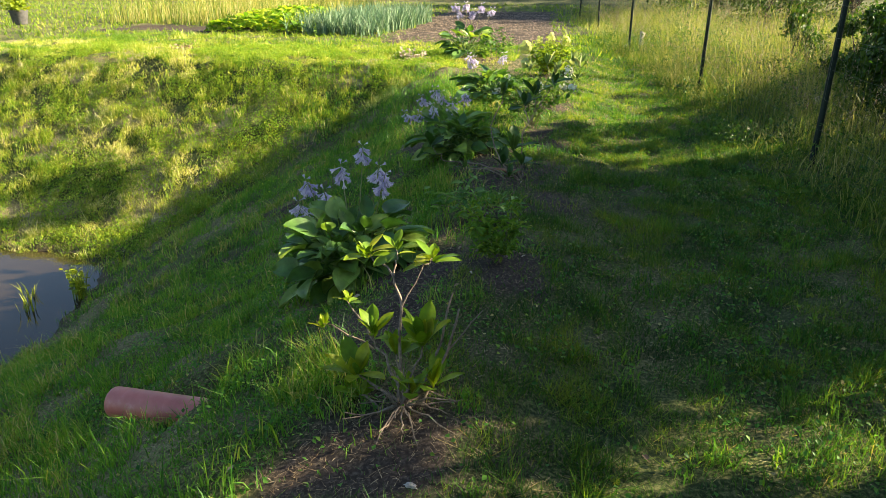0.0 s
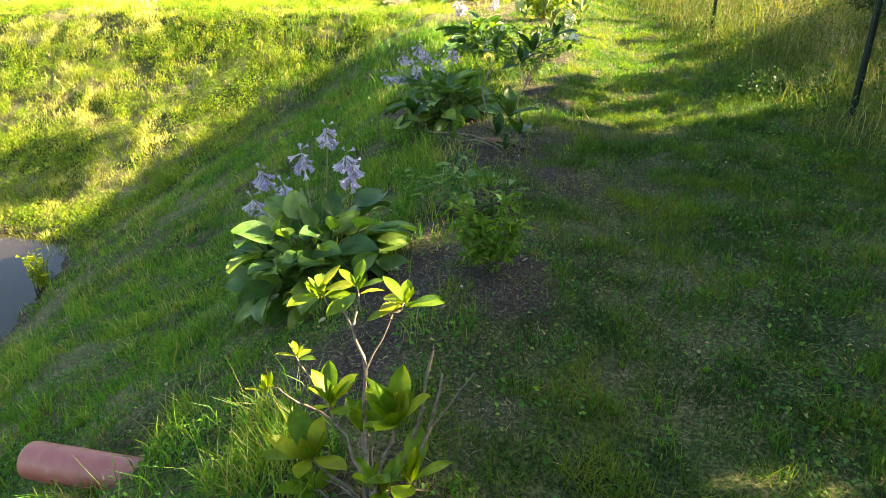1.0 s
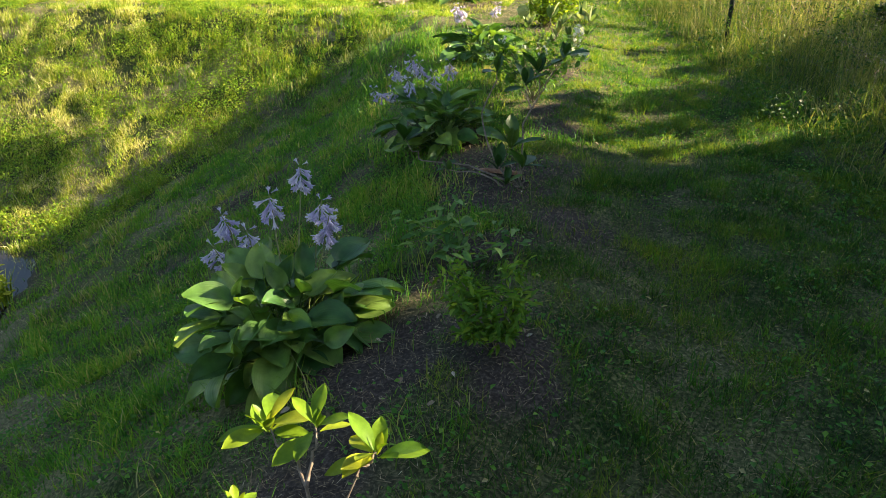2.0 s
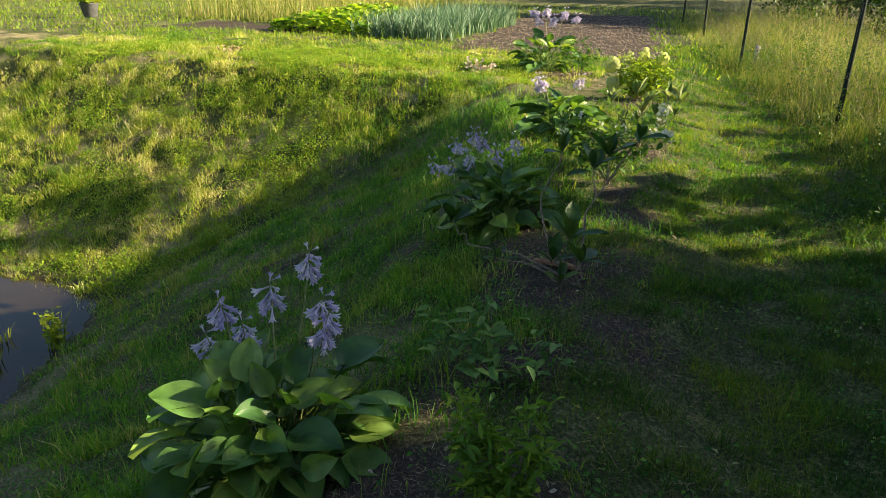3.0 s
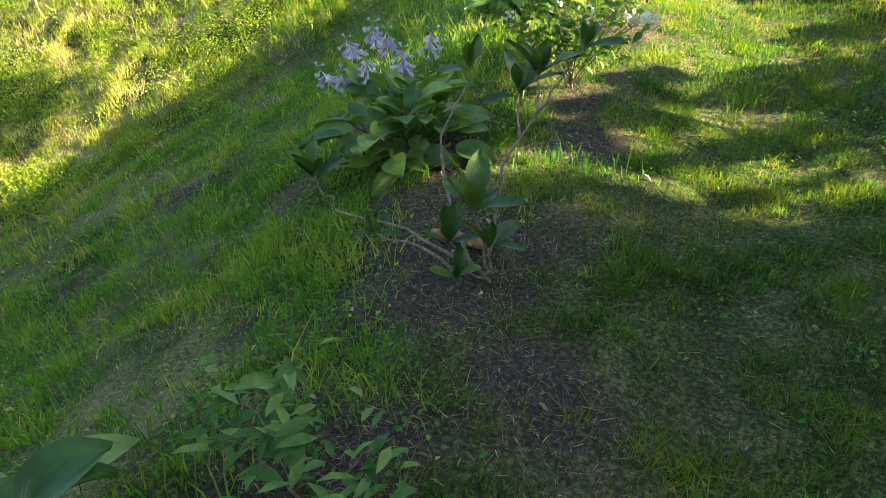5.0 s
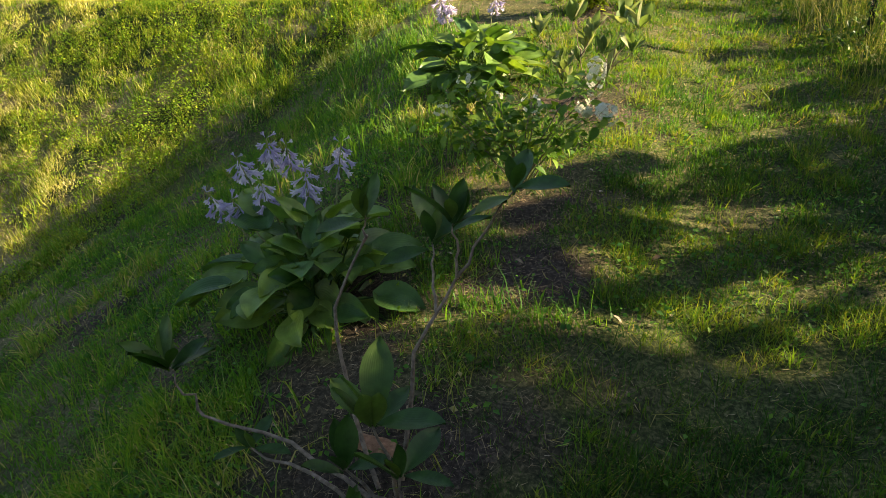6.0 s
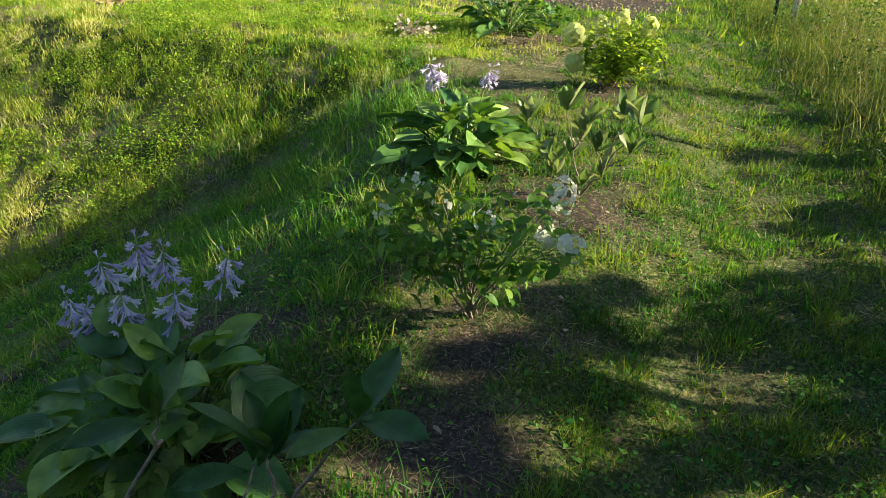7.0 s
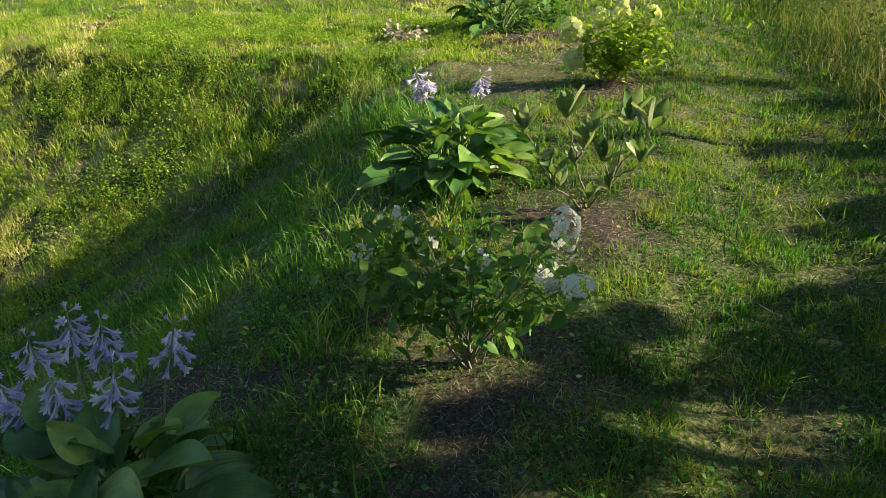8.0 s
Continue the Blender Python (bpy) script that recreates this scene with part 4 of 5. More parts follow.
shrub("currant_bush", -1.35, 11.35, [(-1.6, 11.3, 0.4), (-1.45, 11.2, 0.5), (-1.2, 11.3, 0.5), (-1.1, 11.45, 0.4), (-1.35, 11.5, 0.55), (-1.3, 11.2, 0.35), (-1.5, 11.5, 0.45), (-1.05, 11.2, 0.35)],
      0.06, 34, M_SHRUB, "dense dark green low bush in the bed", "bush", 29, bunch=0.08)


# ---- drain pipe ----
def build_pipe():
    a, b = Vector((-1.72, 1.2, -0.575)), Vector((-0.80, 1.10, -0.495))
    d = (b - a).normalized()
    top = thing("drain_pipe", a.x, a.y, a.z, "faded orange plastic drain pipe half sunk in grass", "pipe")
    prof = [(0.0, 0.066), (0.0, 0.072), (0.006, 0.0785), (0.02, 0.08), (0.15, 0.08), (0.3, 0.08), (0.5, 0.08), (0.7, 0.08), (0.93, 0.08)]
    bm = bmesh.new()
    rings = []
    side = d.cross(Vector((0, 0, 1))).normalized()
    up = side.cross(d)
    inner = [(0.78, 0.073), (0.4, 0.073), (0.0, 0.0725)]
    for t, r in inner + prof[1:]:
        rings.append([bm.verts.new(d * t + (side * math.cos(k * math.pi / 16) + up * math.sin(k * math.pi / 16)) * r) for k in range(32)])
    for p, q in zip(rings, rings[1:]):
        for k in range(32):
            bm.faces.new((p[k], p[(k + 1) % 32], q[(k + 1) % 32], q[k]))
    bmesh.ops.recalc_face_normals(bm, faces=bm.faces)
    part("pipe_wall", bm, M_PIPE, top)


build_pipe()


# ---- fence with tall grass ----
FENCE = [(3.15, -3.0), (2.8, 1.1), (2.42, 5.1), (1.88, 9.0), (1.02, 14.3), (0.3, 18.9), (-0.4, 23.4)]


def build_fence():
    top = thing("fence", FENCE[0][0], FENCE[0][1], 0, "wire fence on dark slim posts in tall grass", "fence")
    o = Vector((FENCE[0][0], FENCE[0][1], 0))
    p = Pile()
    v, f = tube([(0, 0, -0.1), (0, 0, 0.5), (0.004, 0.003, 1.2), (0.006, 0.004, 1.62), (0.006, 0.004, 1.64)], [0.025, 0.025, 0.024, 0.024, 0.010], 8)
    p.add(v, f)
    p.f.append(tuple(range(32, 40)))
    me = p.mesh("post", M_POST)
    for k, (x, y) in enumerate(FENCE):
        child("post", me, top, Matrix.Translation(Vector((x, y, float(ground_z(x, y)))) - o) @ pose(0, 0, 0, (-1.5, 1, 1.0, 1.5, -2, 1, 0)[k], (1, -1, 2.0, 1, -1, 2, 0)[k], 40 * k))
    p = Pile()
    for (ax, ay), (bx, by) in zip(FENCE, FENCE[1:]):
        for level in (0.1, 0.35, 0.6, 0.85, 1.1, 1.35):
            v, f = tube([Vector((ax, ay, float(ground_z(ax, ay)) + level)) - o, Vector((bx, by, float(ground_z(bx, by)) + level)) - o], [0.0013] * 2, 4)
            p.add(v, f)
        for k in range(40):
            x, y = ax + (bx - ax) * k / 40, ay + (by - ay) * k / 40
            g = Vector((x, y, float(ground_z(x, y)))) - o
            v, f = tube([g + Vector((0, 0, 0.08)), g + Vector((0, 0, 1.36))], [0.0011] * 2, 4)
            p.add(v, f)
    tagged(child("wire_mesh", p.mesh("wire_mesh", M_WIRE), top), kind="stuff")


build_fence()


def fence_x(y):
    return np.interp(y, [p[1] for p in FENCE], [p[0] for p in FENCE])


def build_tall_grass():
    x, y = scatter(-1, 6.5, -2.0, 24, 920)
    over = x - fence_x(y)
    keep = np.clip((over + 0.5) * 2.4, 0, 1) * np.clip(1.5 - over * 0.28, 0.25, 1) * (0.3 + 1.1 * fnoise(x, y, 0.7, 81)) * np.where(y < 4.2, 0.55, 1.0) * np.clip(9 / (np.abs(y - 4) + 3), 0.3, 1)
    x, y = thin(x, y, keep)
    n = len(x)
    over = x - fence_x(y)
    h = rng.gamma(7, 0.055, n) * np.clip(0.4 + (over + 0.5) * 0.8, 0.3, 1.6) * (0.45 + 0.9 * vnoise(x, y, 0.6, 83))
    tone = np.clip(0.8 * fnoise(x, y, 0.7, 85) + rng.normal(0.10, 0.22, n), 0, 1)
    blades("tall_grass", x, y, h, rng.uniform(0.003, 0.007, n), rng.uniform(0.1, 0.9, n), tone, M_TALL, "tall seeding yellow-green grass along the fence", "grass", 3)
    k = (rng.random(n) < 0.17) & (h > 0.35)
    x, y, h = x[k], y[k], h[k]
    n = len(x)
    reps = 6
    xs, ys = np.repeat(x, reps) + rng.normal(0, 0.012, n * reps), np.repeat(y, reps) + rng.normal(0, 0.012, n * reps)
    zs = ground_z(np.repeat(x, reps), np.repeat(y, reps)) + np.repeat(h, reps) * (0.97 + np.tile(np.arange(reps), n) * 0.022)
    leaflets("grass_seed_heads", xs, ys, zs, rng.uniform(0.012, 0.03, n * reps), rng.random(n * reps), M_STRAW, "pale feathery seed heads of tall grass", "grass", 1.2, 0.5)


build_tall_grass()


def build_fence_weeds():
    """Leafy weeds in uneven clumps along the foot of the fence."""
    cx, cy = scatter(0.2, 4.2, 2.0, 16, 7.0)
    over = cx - fence_x(cy)
    k = (over > -0.55) & (over < 1.1) & (fnoise(cx, cy, 1.1, 87) > 0.42)
    cx, cy, over = cx[k], cy[k], over[k]
    n, m = len(cx), 70
    tall = np.repeat(np.clip(0.28 + 0.45 * (over + 0.5), 0.2, 0.9) * rng.uniform(0.5, 1.2, n), m)
    x, y = np.repeat(cx, m) + rng.normal(0, 0.10, n * m), np.repeat(cy, m) + rng.normal(0, 0.10, n * m)
    leaflets("fence_weeds", x, y, ground_z(x, y) + tall * rng.random(n * m) ** 0.8, rng.uniform(0.02, 0.055, n * m), np.clip(np.repeat(rng.normal(0.4, 0.25, n), m) + rng.normal(0, 0.15, n * m), 0, 1), M_SHRUB, "leafy green weeds along the foot of the fence", "weeds", 0.9, 0.5)


build_fence_weeds()


# ---- trees and bushes ----
def tree(name, x, y, height, clumps, leaves, size, label, seed, trunk_r=0.08, material=None):
    """clumps: x, y, z, radius offsets of the crown's parts from the root."""
    r = np.random.default_rng(seed)
    z = float(ground_z(x, y))
    top = thing(name, x, y, z, label, "bush" if name == "bush" else "tree")
    p = Pile()
    v, f = tube([(0, 0, -0.1), (0.02, 0.01, height * 0.25), (-0.03, 0.03, height * 0.55), (0.03, 0, height * 0.9)], [trunk_r * 1.25, trunk_r, trunk_r * 0.7, trunk_r * 0.25], 8)
    p.add(v, f)
    for k, (cx, cy, cz, cr) in enumerate(clumps):
        v, f = tube(bent((0, 0, cz * 0.45), (cx, cy, cz), 0.08, 5, seed + k, 0.04), [trunk_r * 0.5, trunk_r * 0.42, trunk_r * 0.34, trunk_r * 0.26, trunk_r * 0.18, trunk_r * 0.1], 6)
        p.add(v, f)
    child("trunk", p.mesh("trunk", M_TRUNK), top)
    per = leaves // len(clumps)
    vs = []
    for cx, cy, cz, cr in clumps:
        d = r.normal(size=(per, 3))
        d /= np.linalg.norm(d, axis=1)[:, None]
        d *= (cr * r.random(per) ** 0.45)[:, None] * np.array([1, 1, 0.8])
        lump = 0.75 + 0.5 * np.sin(d[:, 0] * 7 + cx) * np.sin(d[:, 1] * 6 + cy) * np.sin(d[:, 2] * 8)
        vs.append(d * lump[:, None] + (cx, cy, cz))
    c = np.concatenate(vs)
    n = len(c)
    a, b = r.normal(size=(n, 3)), r.normal(size=(n, 3))
    a /= np.linalg.norm(a, axis=1)[:, None]
    b -= a * (a * b).sum(1)[:, None]
    b /= np.linalg.norm(b, axis=1)[:, None]
    s = r.uniform(0.6, 1.2, n)[:, None] * size
    verts = np.stack([c - a * s / 2, c + b * s * 0.3, c + a * s / 2, c - b * s * 0.3], 1).reshape(-1, 3)
    child("crown", raw("crown", verts, np.arange(n * 4).reshape(-1, 4), material or M_TREE, smooth=False), top)
    return top


def clump_set(seed, n, spread, low, high, radius):
    r = random.Random(seed)
    return [(r.uniform(-spread, spread), r.uniform(-spread, spread), low + (high - low) * (k + 0.5) / n, radius * r.uniform(0.75, 1.15)) for k in range(n)]


# Row out of view: crowns sized to shade the bed and leave sun gaps.
for k, (x, y, h, w) in enumerate([(5.0, 5.9, 2.9, 0.63), (5.2, 4.85, 3.45, 0.75), (5.4, 3.9, 2.85, 0.6), (5.3, 1.3, 3.2, 0.72), (5.4, -0.3, 3.3, 0.9), (5.6, -1.8, 3.4, 0.9), (6.6, 5.9, 3.6, 0.8), (6.7, 4.7, 3.3, 0.6), (6.9, 1.7, 3.8, 0.8), (6.8, 0.0, 4.2, 1.0)]):
    tree("tree", x, y, h * 0.8, clump_set(40 + k, 14, w * 0.7, 0.35, h, w * 0.68), 8200 if k == 1 else 10000, 0.125, "dense leafy tree behind the fence", 60 + k)
for k, (x, y, h, w) in enumerate([(9.4, 6.9, 4.9, 1.2), (9.8, 1.6, 7.0, 1.3), (9.0, -0.4, 7.0, 1.6), (9.4, -2.4, 7.5, 1.8), (8.6, -5.2, 7.5, 1.9), (6.0, -7.6, 7.5, 1.9), (3.0, -8.6, 7.5, 1.9), (0.0, -8.8, 7.0, 1.9), (-3.2, -9.4, 7.5, 2.0)]):
    tree("tree", x, y, h * 0.8, clump_set(300 + k, 14, w * 0.75, 0.8, h, w * 0.7), 5200, 0.26, "tall leafy tree closing in the garden", 320 + k, 0.13)
tree("bush", 5.0, 2.8, 0.8, clump_set(57, 8, 0.45, 0.2, 1.15, 0.38), 5000, 0.1, "low wild bush between two trees", 77, 0.03)
# Unseen bushes and trees down to the saplings, added to shape shade and sun flecks.
tree("bush", 4.95, 4.35, 1.5, clump_set(61, 8, 0.4, 0.3, 2.1, 0.42), 4500, 0.1, "dense bush added out of view to block sun", 83, 0.03)
tree("bush", 5.05, 3.15, 1.6, clump_set(62, 9, 0.25, 0.4, 2.3, 0.34), 6500, 0.1, "slender bush added out of view to block sun", 84, 0.03)
tree("bush", 5.3, 3.3, 1.7, [(0.0, dy, dz, 0.36) for dz in (0.5, 1.0, 1.45, 1.85, 2.2) for dy in (-0.2, 0.1, 0.42)] + [(0.05, -0.3, 2.2, 0.3), (0.0, -0.1, 2.35, 0.28), (0.0, 0.1, 2.5, 0.3)], 13000, 0.1, "dense bush added out of view to block sun", 87, 0.03)
tree("bush", 5.2, 1.9, 1.9, [(0.0, dy, dz, 0.3) for dz in (0.5, 1.0, 1.45, 1.9, 2.3, 2.7) for dy in (-0.15, 0.12)] + [(0.0, 0.22, 1.5, 0.28), (0.0, 0.2, 1.85, 0.26)], 7500, 0.1, "dense bush added out of view to block sun", 88, 0.03)
tree("bush", 5.2, 2.5, 1.9, [(0.0, -0.12, 2.1, 0.22), (0.0, 0.12, 2.1, 0.22), (0.0, 0.0, 2.2, 0.18), (0.0, -0.12, 2.42, 0.2)], 520, 0.08, "slender bush added out of view to block sun", 89, 0.02)
tree("bush", 5.2, 8.35, 1.3, clump_set(66, 10, 0.45, 0.3, 1.72, 0.40), 4400, 0.09, "rounded bush added out of view to shade the lawn", 91, 0.03)
tree("bush", 5.2, 9.4, 1.3, clump_set(67, 9, 0.45, 0.3, 1.3, 0.38), 3000, 0.09, "rounded bush added out of view to shade the lawn", 92, 0.03)
tree("tree", 7.0, 10.95, 2.4, [(0.0, -0.1, 2.50, 0.16), (-0.1, 0.05, 2.62, 0.14), (0.1, 0.1, 2.42, 0.14), (0.0, 0.0, 2.76, 0.10)], 700, 0.1, "slim sparse tree added out of view for shade streaks", 94, 0.05)
tree("tree", 7.0, 12.6, 4.0, [(0.0, -0.3, 4.4, 0.28), (0.0, 0.1, 4.6, 0.32), (0.0, 0.45, 4.8, 0.3), (0.1, -0.1, 4.85, 0.3), (0.0, 0.7, 5.1, 0.3)], 1700, 0.1, "slim sparse tree added out of view for shade streaks", 95, 0.05)
tree("tree", 5.2, 3.0, 2.4, clump_set(58, 9, 0.33, 1.2, 3.1, 0.42), 1600, 0.1, "slim sparse tree added out of view for dappled shade", 78, 0.04)
tree("tree", 5.4, 7.5, 3.0, [(0.1, 0.75, 3.0, 0.4), (-0.1, -0.35, 2.95, 0.4), (0.2, 0.0, 3.15, 0.5), (-0.2, 0.35, 3.25, 0.38), (0.0, -0.5, 3.1, 0.45), (0.1, 0.1, 3.5, 0.5), (0.0, 0.95, 2.95, 0.38), (0.2, -0.8, 2.95, 0.34), (-0.05, -0.1, 2.8, 0.32)], 8200, 0.11, "tree with a high crown added out of view for shade", 79, 0.05)
tree("tree", 5.5, 7.35, 2.0, [(0.0, 0.15, 2.40, 0.2), (0.0, 0.35, 2.52, 0.2), (0.0, 0.55, 2.40, 0.2), (0.05, 0.78, 2.50, 0.2), (0.0, 0.92, 2.36, 0.17), (-0.05, 0.45, 2.30, 0.15), (0.0, 0.05, 2.58, 0.15), (0.0, -0.26, 2.22, 0.15), (0.05, -0.06, 2.13, 0.14), (0.0, -0.32, 2.40, 0.18), (0.0, -0.14, 2.52, 0.15)], 3300, 0.09, "thin sapling added out of view, leaf tufts for shade flecks", 81, 0.025)
tree("tree", 5.2, 7.5, 1.7, clump_set(59, 10, 0.55, 0.6, 1.75, 0.40), 1700, 0.1, "leafy sapling added out of view for dappled shade", 80, 0.03)
for k, (x, y, h, w) in enumerate([(3.5, 6.75, 0.95, 0.36), (3.55, 7.15, 1.0, 0.36), (3.7, 7.5, 1.35, 0.45), (3.6, 8.3, 1.2, 0.36), (4.2, 9.2, 1.2, 0.4), (3.3, 10.3, 1.0, 0.4)]):
    tree("bush", x, y, h * 0.8, clump_set(240 + k, 7, w * 0.8, 0.2, h, w * 0.75), 2400, 0.07, "wild bush growing through the fence grass", 250 + k, 0.02)
for k, (x, y, h, w) in enumerate([(4.6, 19.5, 1.6, 1.1), (6.9, 11.3, 1.9, 0.8), (7.6, 14.5, 2.0, 1.2), (2.9, 22.5, 2.3, 1.3), (6.5, 19.0, 2.2, 1.4)]):
    tree("bush", x, y, h * 0.7, clump_set(80 + k, 7, w * 0.8, 0.25, h, w * 0.7), 3200, 0.10, "dark green wild bush behind the fence", 90 + k, 0.035)
for k, (x, y, h, w) in enumerate([(4.5, 29, 6, 2.2), (6.0, 34, 7, 2.6), (7.5, 40, 8, 3.0), (1.0, 52, 7, 3.0), (-5, 54, 7, 3.0), (-11, 55, 8, 3.2), (-18, 56, 8, 3.2), (-26, 55, 8, 3.4), (8, 50, 8, 3.2), (-34, 48, 8, 3.4), (-40, 38, 8, 3.4), (-42, 26, 8, 3.2), (16, 30, 8, 3), (20, 40, 9, 3.2), (7.0, 27.6, 5, 1.9), (9.2, 28.4, 5.5, 2.0), (11.4, 29.2, 6, 2.0), (6.2, 30.8, 5, 1.9)]):
    tree("tree", x, y, h * 0.8, clump_set(120 + k, 9, w * 0.7, 1.0, h, w * 0.7), 2600, 0.34, "distant leafy tree at the garden's edge", 140 + k, 0.16)


# ---- kitchen garden beyond the bank ----
def build_clods():
    x, y = scatter(-5.6, -0.4, 13.6, 27, 120)
    x, y = thin(x, y, bare(x, y))
    n = len(x)
    s = rng.uniform(0.008, 0.03, n)
    d = rng.normal(size=(n, 6, 3)) * 0.18 + np.array([[1, 0, 0], [-1, 0, 0], [0, 1, 0], [0, -1, 0], [0, 0, 0.7], [0, 0, -0.5]])
    verts = (np.stack([x, y, ground_z(x, y)], 1)[:, None] + d * s[:, None, None]).reshape(-1, 3)
    tri = np.array([[0, 2, 4], [2, 1, 4], [1, 3, 4], [3, 0, 4], [2, 0, 5], [1, 2, 5], [3, 1, 5], [0, 3, 5]])
    me = raw("soil_clods", verts, (np.arange(n)[:, None, None] * 6 + tri).reshape(-1, 3), M_CLOD, smooth=False)
    tagged(new("soil_clods", me), "dry crumbly clods on the dug vegetable bed", "soil", kind="stuff")


build_clods()


def build_leeks():
    r = random.Random(5)
    x, y = scatter(-7.1, -4.8, 15.2, 21, 38)
    n = len(x)
    reps = 7
    blades("leek_bed", np.repeat(x, reps) + rng.normal(0, 0.03, n * reps), np.repeat(y, reps) + rng.normal(0, 0.03, n * reps), rng.uniform(0.35, 0.75, n * reps), rng.uniform(0.018, 0.032, n * reps),
           rng.uniform(0.1, 0.8, n * reps), rng.random(n * reps), M_LEEK, "rows of blue-green leeks in the vegetable bed", "leeks", 3)
    x, y = scatter(-14.2, -8.2, 17.5, 27, 190)
    x, y = thin(x, y, 0.3 + 0.7 * fnoise(x, y, 1.0, 91))
    n = len(x)
    blades("dry_stalks", x, y, rng.gamma(8, 0.075, n) * (0.5 + 0.8 * vnoise(x, y, 0.8, 93)), rng.uniform(0.012, 0.022, n), rng.uniform(0.05, 0.45, n), np.clip(rng.normal(0.58, 0.25, n), 0, 1), M_TALL, "stand of dry golden grain stalks", "grain", 3)
    x, y = scatter(-9.4, -6.6, 15.3, 19, 150)
    n = len(x)
    hump = np.clip(1 - ((x + 8.0) / 1.6) ** 2, 0.1, 1)
    leaflets("squash_patch", x, y, ground_z(x, y) + rng.uniform(0.1, 0.55, n) * hump, rng.uniform(0.12, 0.24, n), np.clip(rng.normal(0.75, 0.25, n), 0, 1), M_CLOVER, "sprawling squash plants with broad leaves", "squash", 0.6, 0.95)
    x, y = scatter(-30, 1.5, 12.5, 31, 44)
    x, y = thin(x, y, 1 - bare(x, y))
    n = len(x)
    blades("garden_grass", x, y, rng.uniform(0.06, 0.18, n), rng.uniform(0.02, 0.045, n), rng.uniform(0.2, 1, n), np.clip(rng.normal(0.35, 0.15, n), 0, 1), M_BANK, "bright distant garden grass", "grass", 1)


build_leeks()


def lumpy(name, x, y, z, size, material, label, category, seed, squash=(1, 1, 0.6)):
    """An uneven lump such as a stone or a stump."""
    bm = bmesh.new()
    bmesh.ops.create_icosphere(bm, subdivisions=3, radius=1)
    for v in bm.verts:
        k = 1 + 0.5 * noise.noise(v.co * 1.3 + Vector((seed, 0, 0))) + 0.4 * noise.noise(v.co * 3.5 + Vector((0, seed, 0)))
        v.co = Vector((v.co.x * squash[0], v.co.y * squash[1], v.co.z * squash[2])) * k * size
    me = bpy.data.meshes.new(name)
    bm.to_mesh(me)
    bm.free()
    shade_smooth(me)
    me.materials.append(material)
    ob = new(name, me)
    ob.location = (x, y, z)
    return tagged(ob, label, category)


def sit(x, y, up=0.0):
    return float(ground_z(x, y)) + up


lumpy("stump", -2.78, 11.15, sit(-2.78, 11.15, 0.0), 0.13, M_WOOD, "weathered brown stump in the grass", "stump", 3, (1.2, 0.9, 0.6))


def dry_clump(x, y, size, count, seed):
    """A heap of dead curled leaves and stalks."""
    r = random.Random(seed)
    top = thing("dry_plant", x, y, sit(x, y), "withered pale brown plant on the bank", "dry plant", "withered plants on the bank")
    spots = [Vector((r.gauss(0, size), r.gauss(0, size), abs(r.gauss(0, size * 0.55)))) for _ in range(count)]
    tagged(child("foliage", free_leaves(spots, 0.08, 0.55, 70, r).mesh("foliage", M_STRAW_LEAF), top), kind="stuff")


M_STRAW_LEAF = leafy("dry_leaf", [(0.0, (0.18, 0.12, 0.075)), (0.6, (0.34, 0.26, 0.18)), (1.0, (0.58, 0.53, 0.45))], (1, 0.95, 0.8), 0.15, 0.7, "object", 40)
dry_clump(-2.78, 11.1, 0.15, 150, 3)
dry_clump(-7.42, 11.25, 0.13, 120, 5)
lumpy("stone", 0.12, 0.28, sit(0.12, 0.28, 0.002), 0.014, M_STONE, "small pale stone on the soil", "stone", 9, (1.4, 0.8, 0.5))


# ---- pond edge ----
def build_reeds():
    for k, (x, y, h, n) in enumerate([(-5.25, 5.0, 0.40, 46), (-5.6, 4.55, 0.26, 14), (-5.9, 4.9, 0.22, 12), (-5.35, 5.9, 0.25, 22)]):
        r = random.Random(k)
        top = thing("reed_clump", x, y, WATER - 0.02, "small bright green reed clump at the pond edge", "reeds", "reed clumps in the pond")
        p = Pile()
        for _ in range(n):
            a, s = r.uniform(0, 6.28), r.uniform(0.0, 0.09)
            t, q = r.uniform(0, 6.28), h * r.uniform(0.5, 1.1)
            b = Vector((math.cos(a) * s, math.sin(a) * s, 0))
            side = Vector((math.cos(t), math.sin(t), 0)) * 0.006
            out = Vector((-math.sin(t), math.cos(t), 0)) * q * r.uniform(0.1, 0.5)
            p.add([b - side, b + side, b + side + out * 0.3 + Vector((0, 0, q * 0.6)), b - side + out * 0.3 + Vector((0, 0, q * 0.6)), b + out + Vector((0, 0, q))], [(0, 1, 2, 3), (3, 2, 4)])
        if k == 0:
            q = free_leaves([Vector((r.gauss(0, 0.06), r.gauss(0, 0.06), r.uniform(0.06, 0.42))) for _ in range(90)], 0.075, 0.5, 60, r)
            p.add(q.v, q.f)
        tagged(child("foliage", p.mesh("foliage", M_LIME), top), kind="stuff")


build_reeds()


# ---- small things by the fence and lawn ----
def build_marker():
    x, y = 1.28, 14.6
    top = thing("marker_stake", x, y, sit(x, y), "short pale wooden stake by the fence", "stake")
    bm = bmesh.new()
    bmesh.ops.create_cube(bm, size=1)
    for v in bm.verts:
        v.co = Vector((v.co.x * 0.09, v.co.y * 0.06, (v.co.z + 0.5) * 0.42 * (1 if v.co.x < 0 else 0.93)))
    bmesh.ops.bevel(bm, geom=bm.edges[:], offset=0.008, segments=2, affect="EDGES")
    part("stake", bm, M_STONE, top)


build_marker()


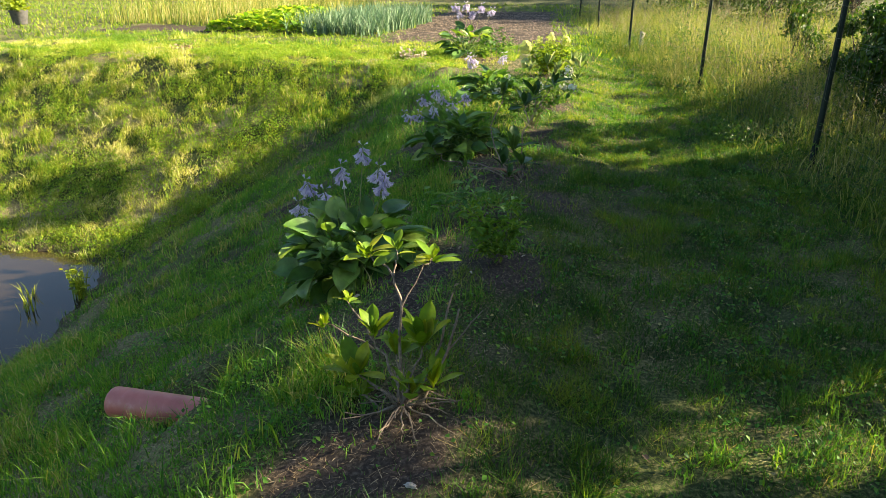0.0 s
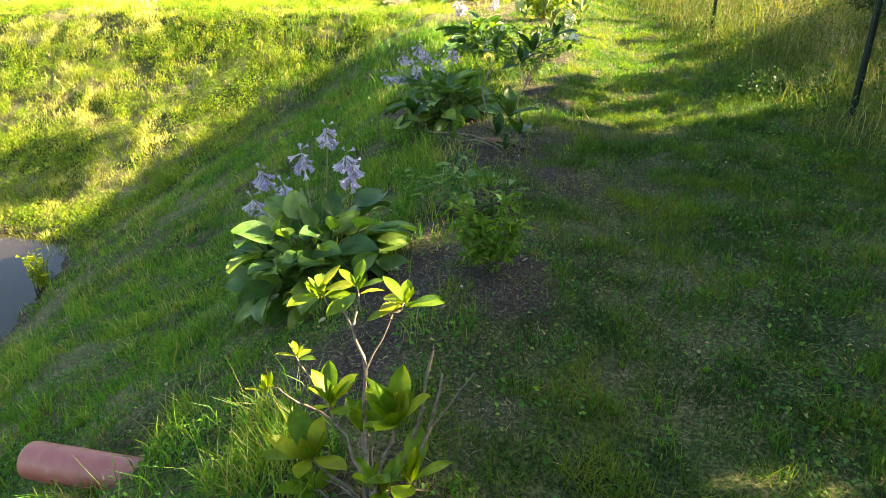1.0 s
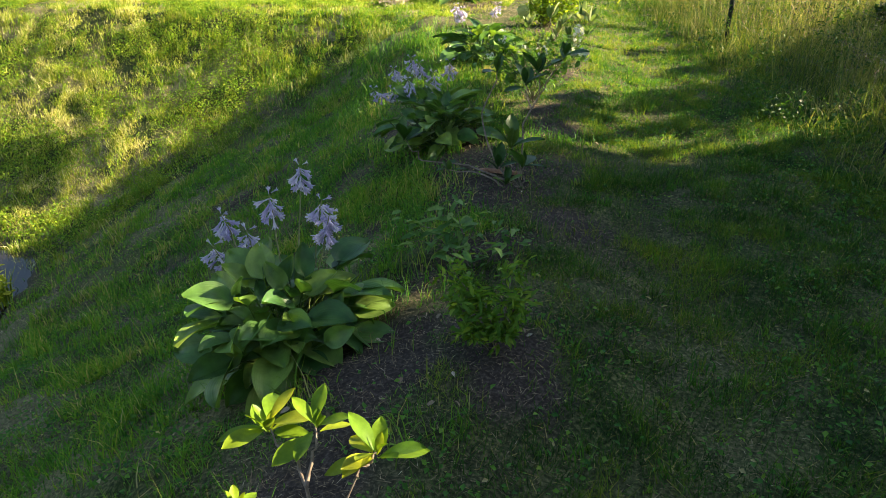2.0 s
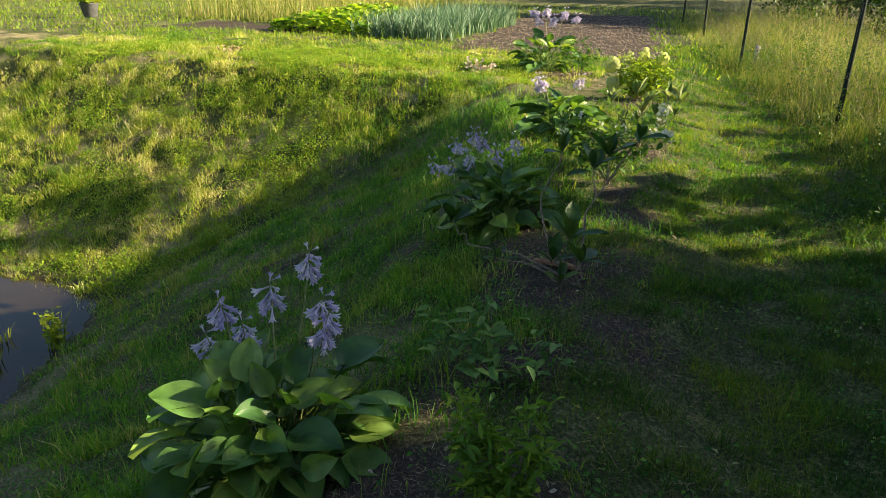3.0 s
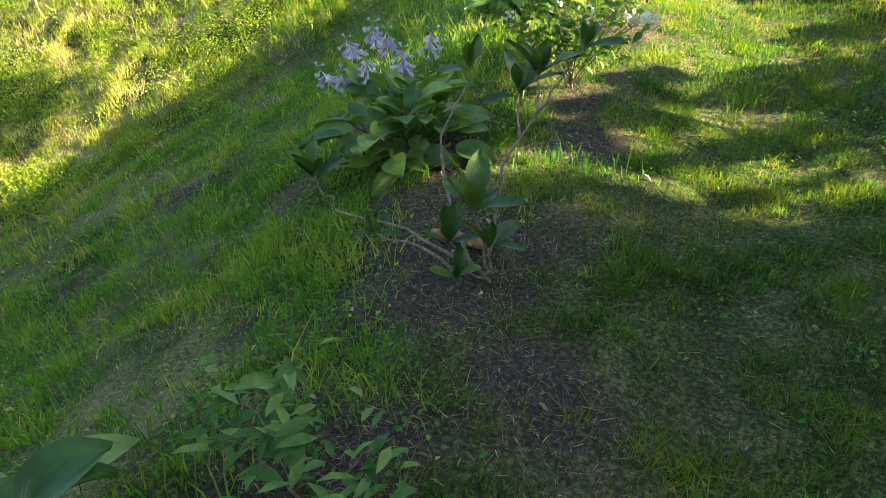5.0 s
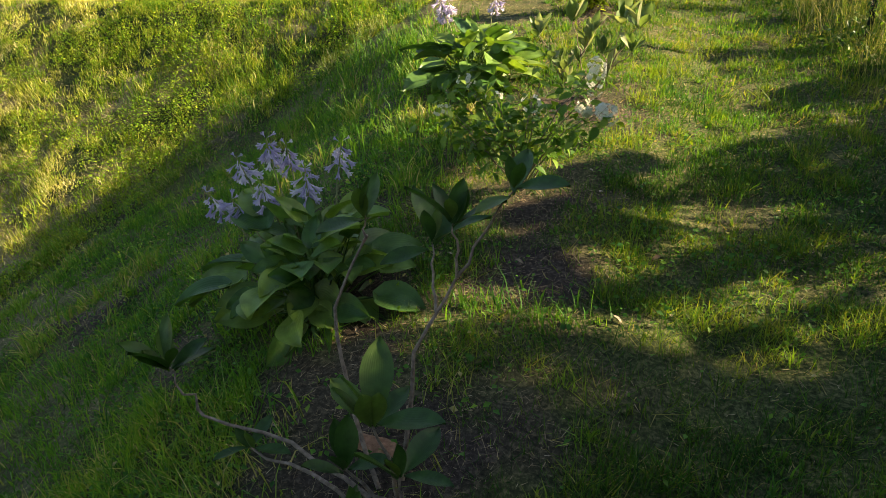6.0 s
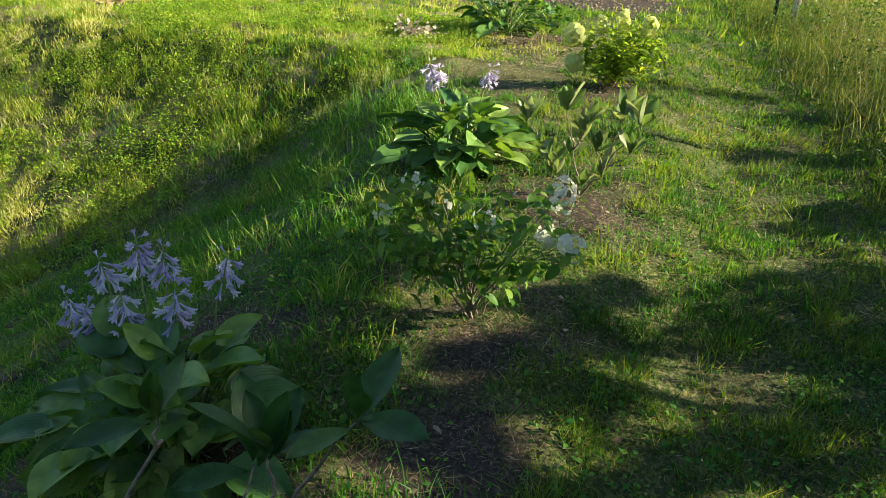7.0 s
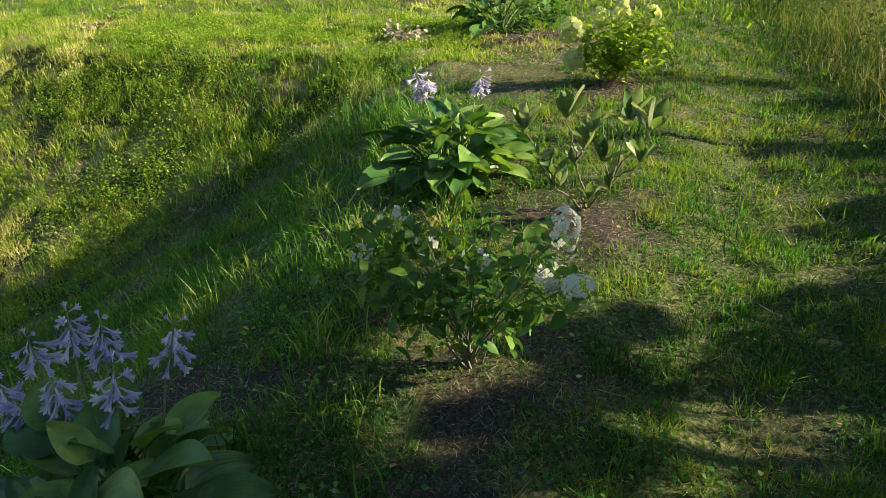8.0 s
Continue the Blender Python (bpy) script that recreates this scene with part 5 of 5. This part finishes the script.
def build_pot():
    x, y = -15.6, 16.2
    top = thing("potted_plant", x, y, sit(x, y), "grey pot with a bushy green plant on grass", "potted plant")
    bm = bmesh.new()
    rings = []
    for h, r in ((0.0, 0.0), (0.0, 0.17), (0.02, 0.18), (0.32, 0.23), (0.35, 0.25), (0.38, 0.25), (0.38, 0.225), (0.3, 0.21), (0.3, 0.0)):
        rings.append([bm.verts.new((math.cos(k * math.pi / 10) * r, math.sin(k * math.pi / 10) * r, h)) for k in range(20)])
    for p, q in zip(rings, rings[1:]):
        for k in range(20):
            bm.faces.new((p[k], p[(k + 1) % 20], q[(k + 1) % 20], q[k]))
    bmesh.ops.remove_doubles(bm, verts=bm.verts, dist=0.001)
    bmesh.ops.recalc_face_normals(bm, faces=bm.faces)
    part("pot", bm, M_POT, top)
    r = random.Random(3)
    spots = [Vector((r.gauss(0, 0.16), r.gauss(0, 0.16), 0.4 + abs(r.gauss(0, 0.2)))) for _ in range(220)]
    tagged(child("foliage", free_leaves(spots, 0.13, 0.6, 50, r).mesh("foliage", M_LIME), top), kind="stuff")


build_pot()


def litter_mesh(seed):
    """A curled dry leaf."""
    r = random.Random(seed)
    return leaf_mesh("dry_leaf", M_STRAW_LEAF, 0.06, 0.028, 0.012, 12, r.uniform(30, 90), 0.3, 0.0, 0.15, 5, 2, 0.0015)


LITTER = [litter_mesh(k) for k in range(4)]


def build_litter():
    r = random.Random(77)
    for k in range(100):
        x, y = r.uniform(-0.8, 1.9), r.uniform(0.1, 8.5)
        if k < 70:
            bx, by, br = BEDS[r.randrange(10)]
            x, y = bx + r.gauss(0, br * 0.55), by + r.gauss(0, br * 0.55)
        ob = new("dry_leaf", LITTER[k % 4])
        ob.matrix_basis = Matrix.Translation((x, y, sit(x, y, 0.012))) @ pose(0, 0, 0, r.uniform(-15, 15), r.uniform(-25, 25), r.uniform(0, 360)) @ Matrix.Scale(r.uniform(0.3, 0.7), 4)
        tagged(ob, "small curled dry leaf lying on the ground", "leaf", "fallen dry leaves")


build_litter()


def build_bark():
    """A curled strip of bark on the soil under the tall rhododendron."""
    x, y = -0.12, 4.03
    top = thing("bark_piece", x, y, sit(x, y), "curled strip of red-brown bark on bare soil", "bark")
    vs, fs = [], []
    for i in range(9):
        t = i / 8
        wide = 0.022 * (0.5 + math.sin(math.pi * (0.1 + 0.8 * t))) * (1 + 0.2 * math.sin(t * 11))
        for j in range(5):
            s = j / 2 - 1
            vs.append((-0.13 + 0.26 * t + 0.004 * math.sin(j * 3 + i), wide * s + 0.02 * math.sin(t * 3) - 0.05 * t, 0.012 + 0.014 * (1 - s * s) + 0.01 * t))
    for i in range(8):
        for j in range(4):
            fs.append((i * 5 + j, i * 5 + j + 1, i * 5 + j + 6, i * 5 + j + 5))
    me = shape_mesh("strip", (vs, fs), M_BARKPIECE)
    ob = child("strip", me, top)
    thick = ob.modifiers.new("thickness", "SOLIDIFY")
    thick.thickness = 0.005


M_BARKPIECE = solid("red_bark", [(0.3, (0.12, 0.06, 0.03)), (0.6, (0.30, 0.16, 0.09)), (0.8, (0.45, 0.30, 0.20))], 50, 0.85, 0, 0.6)
build_bark()
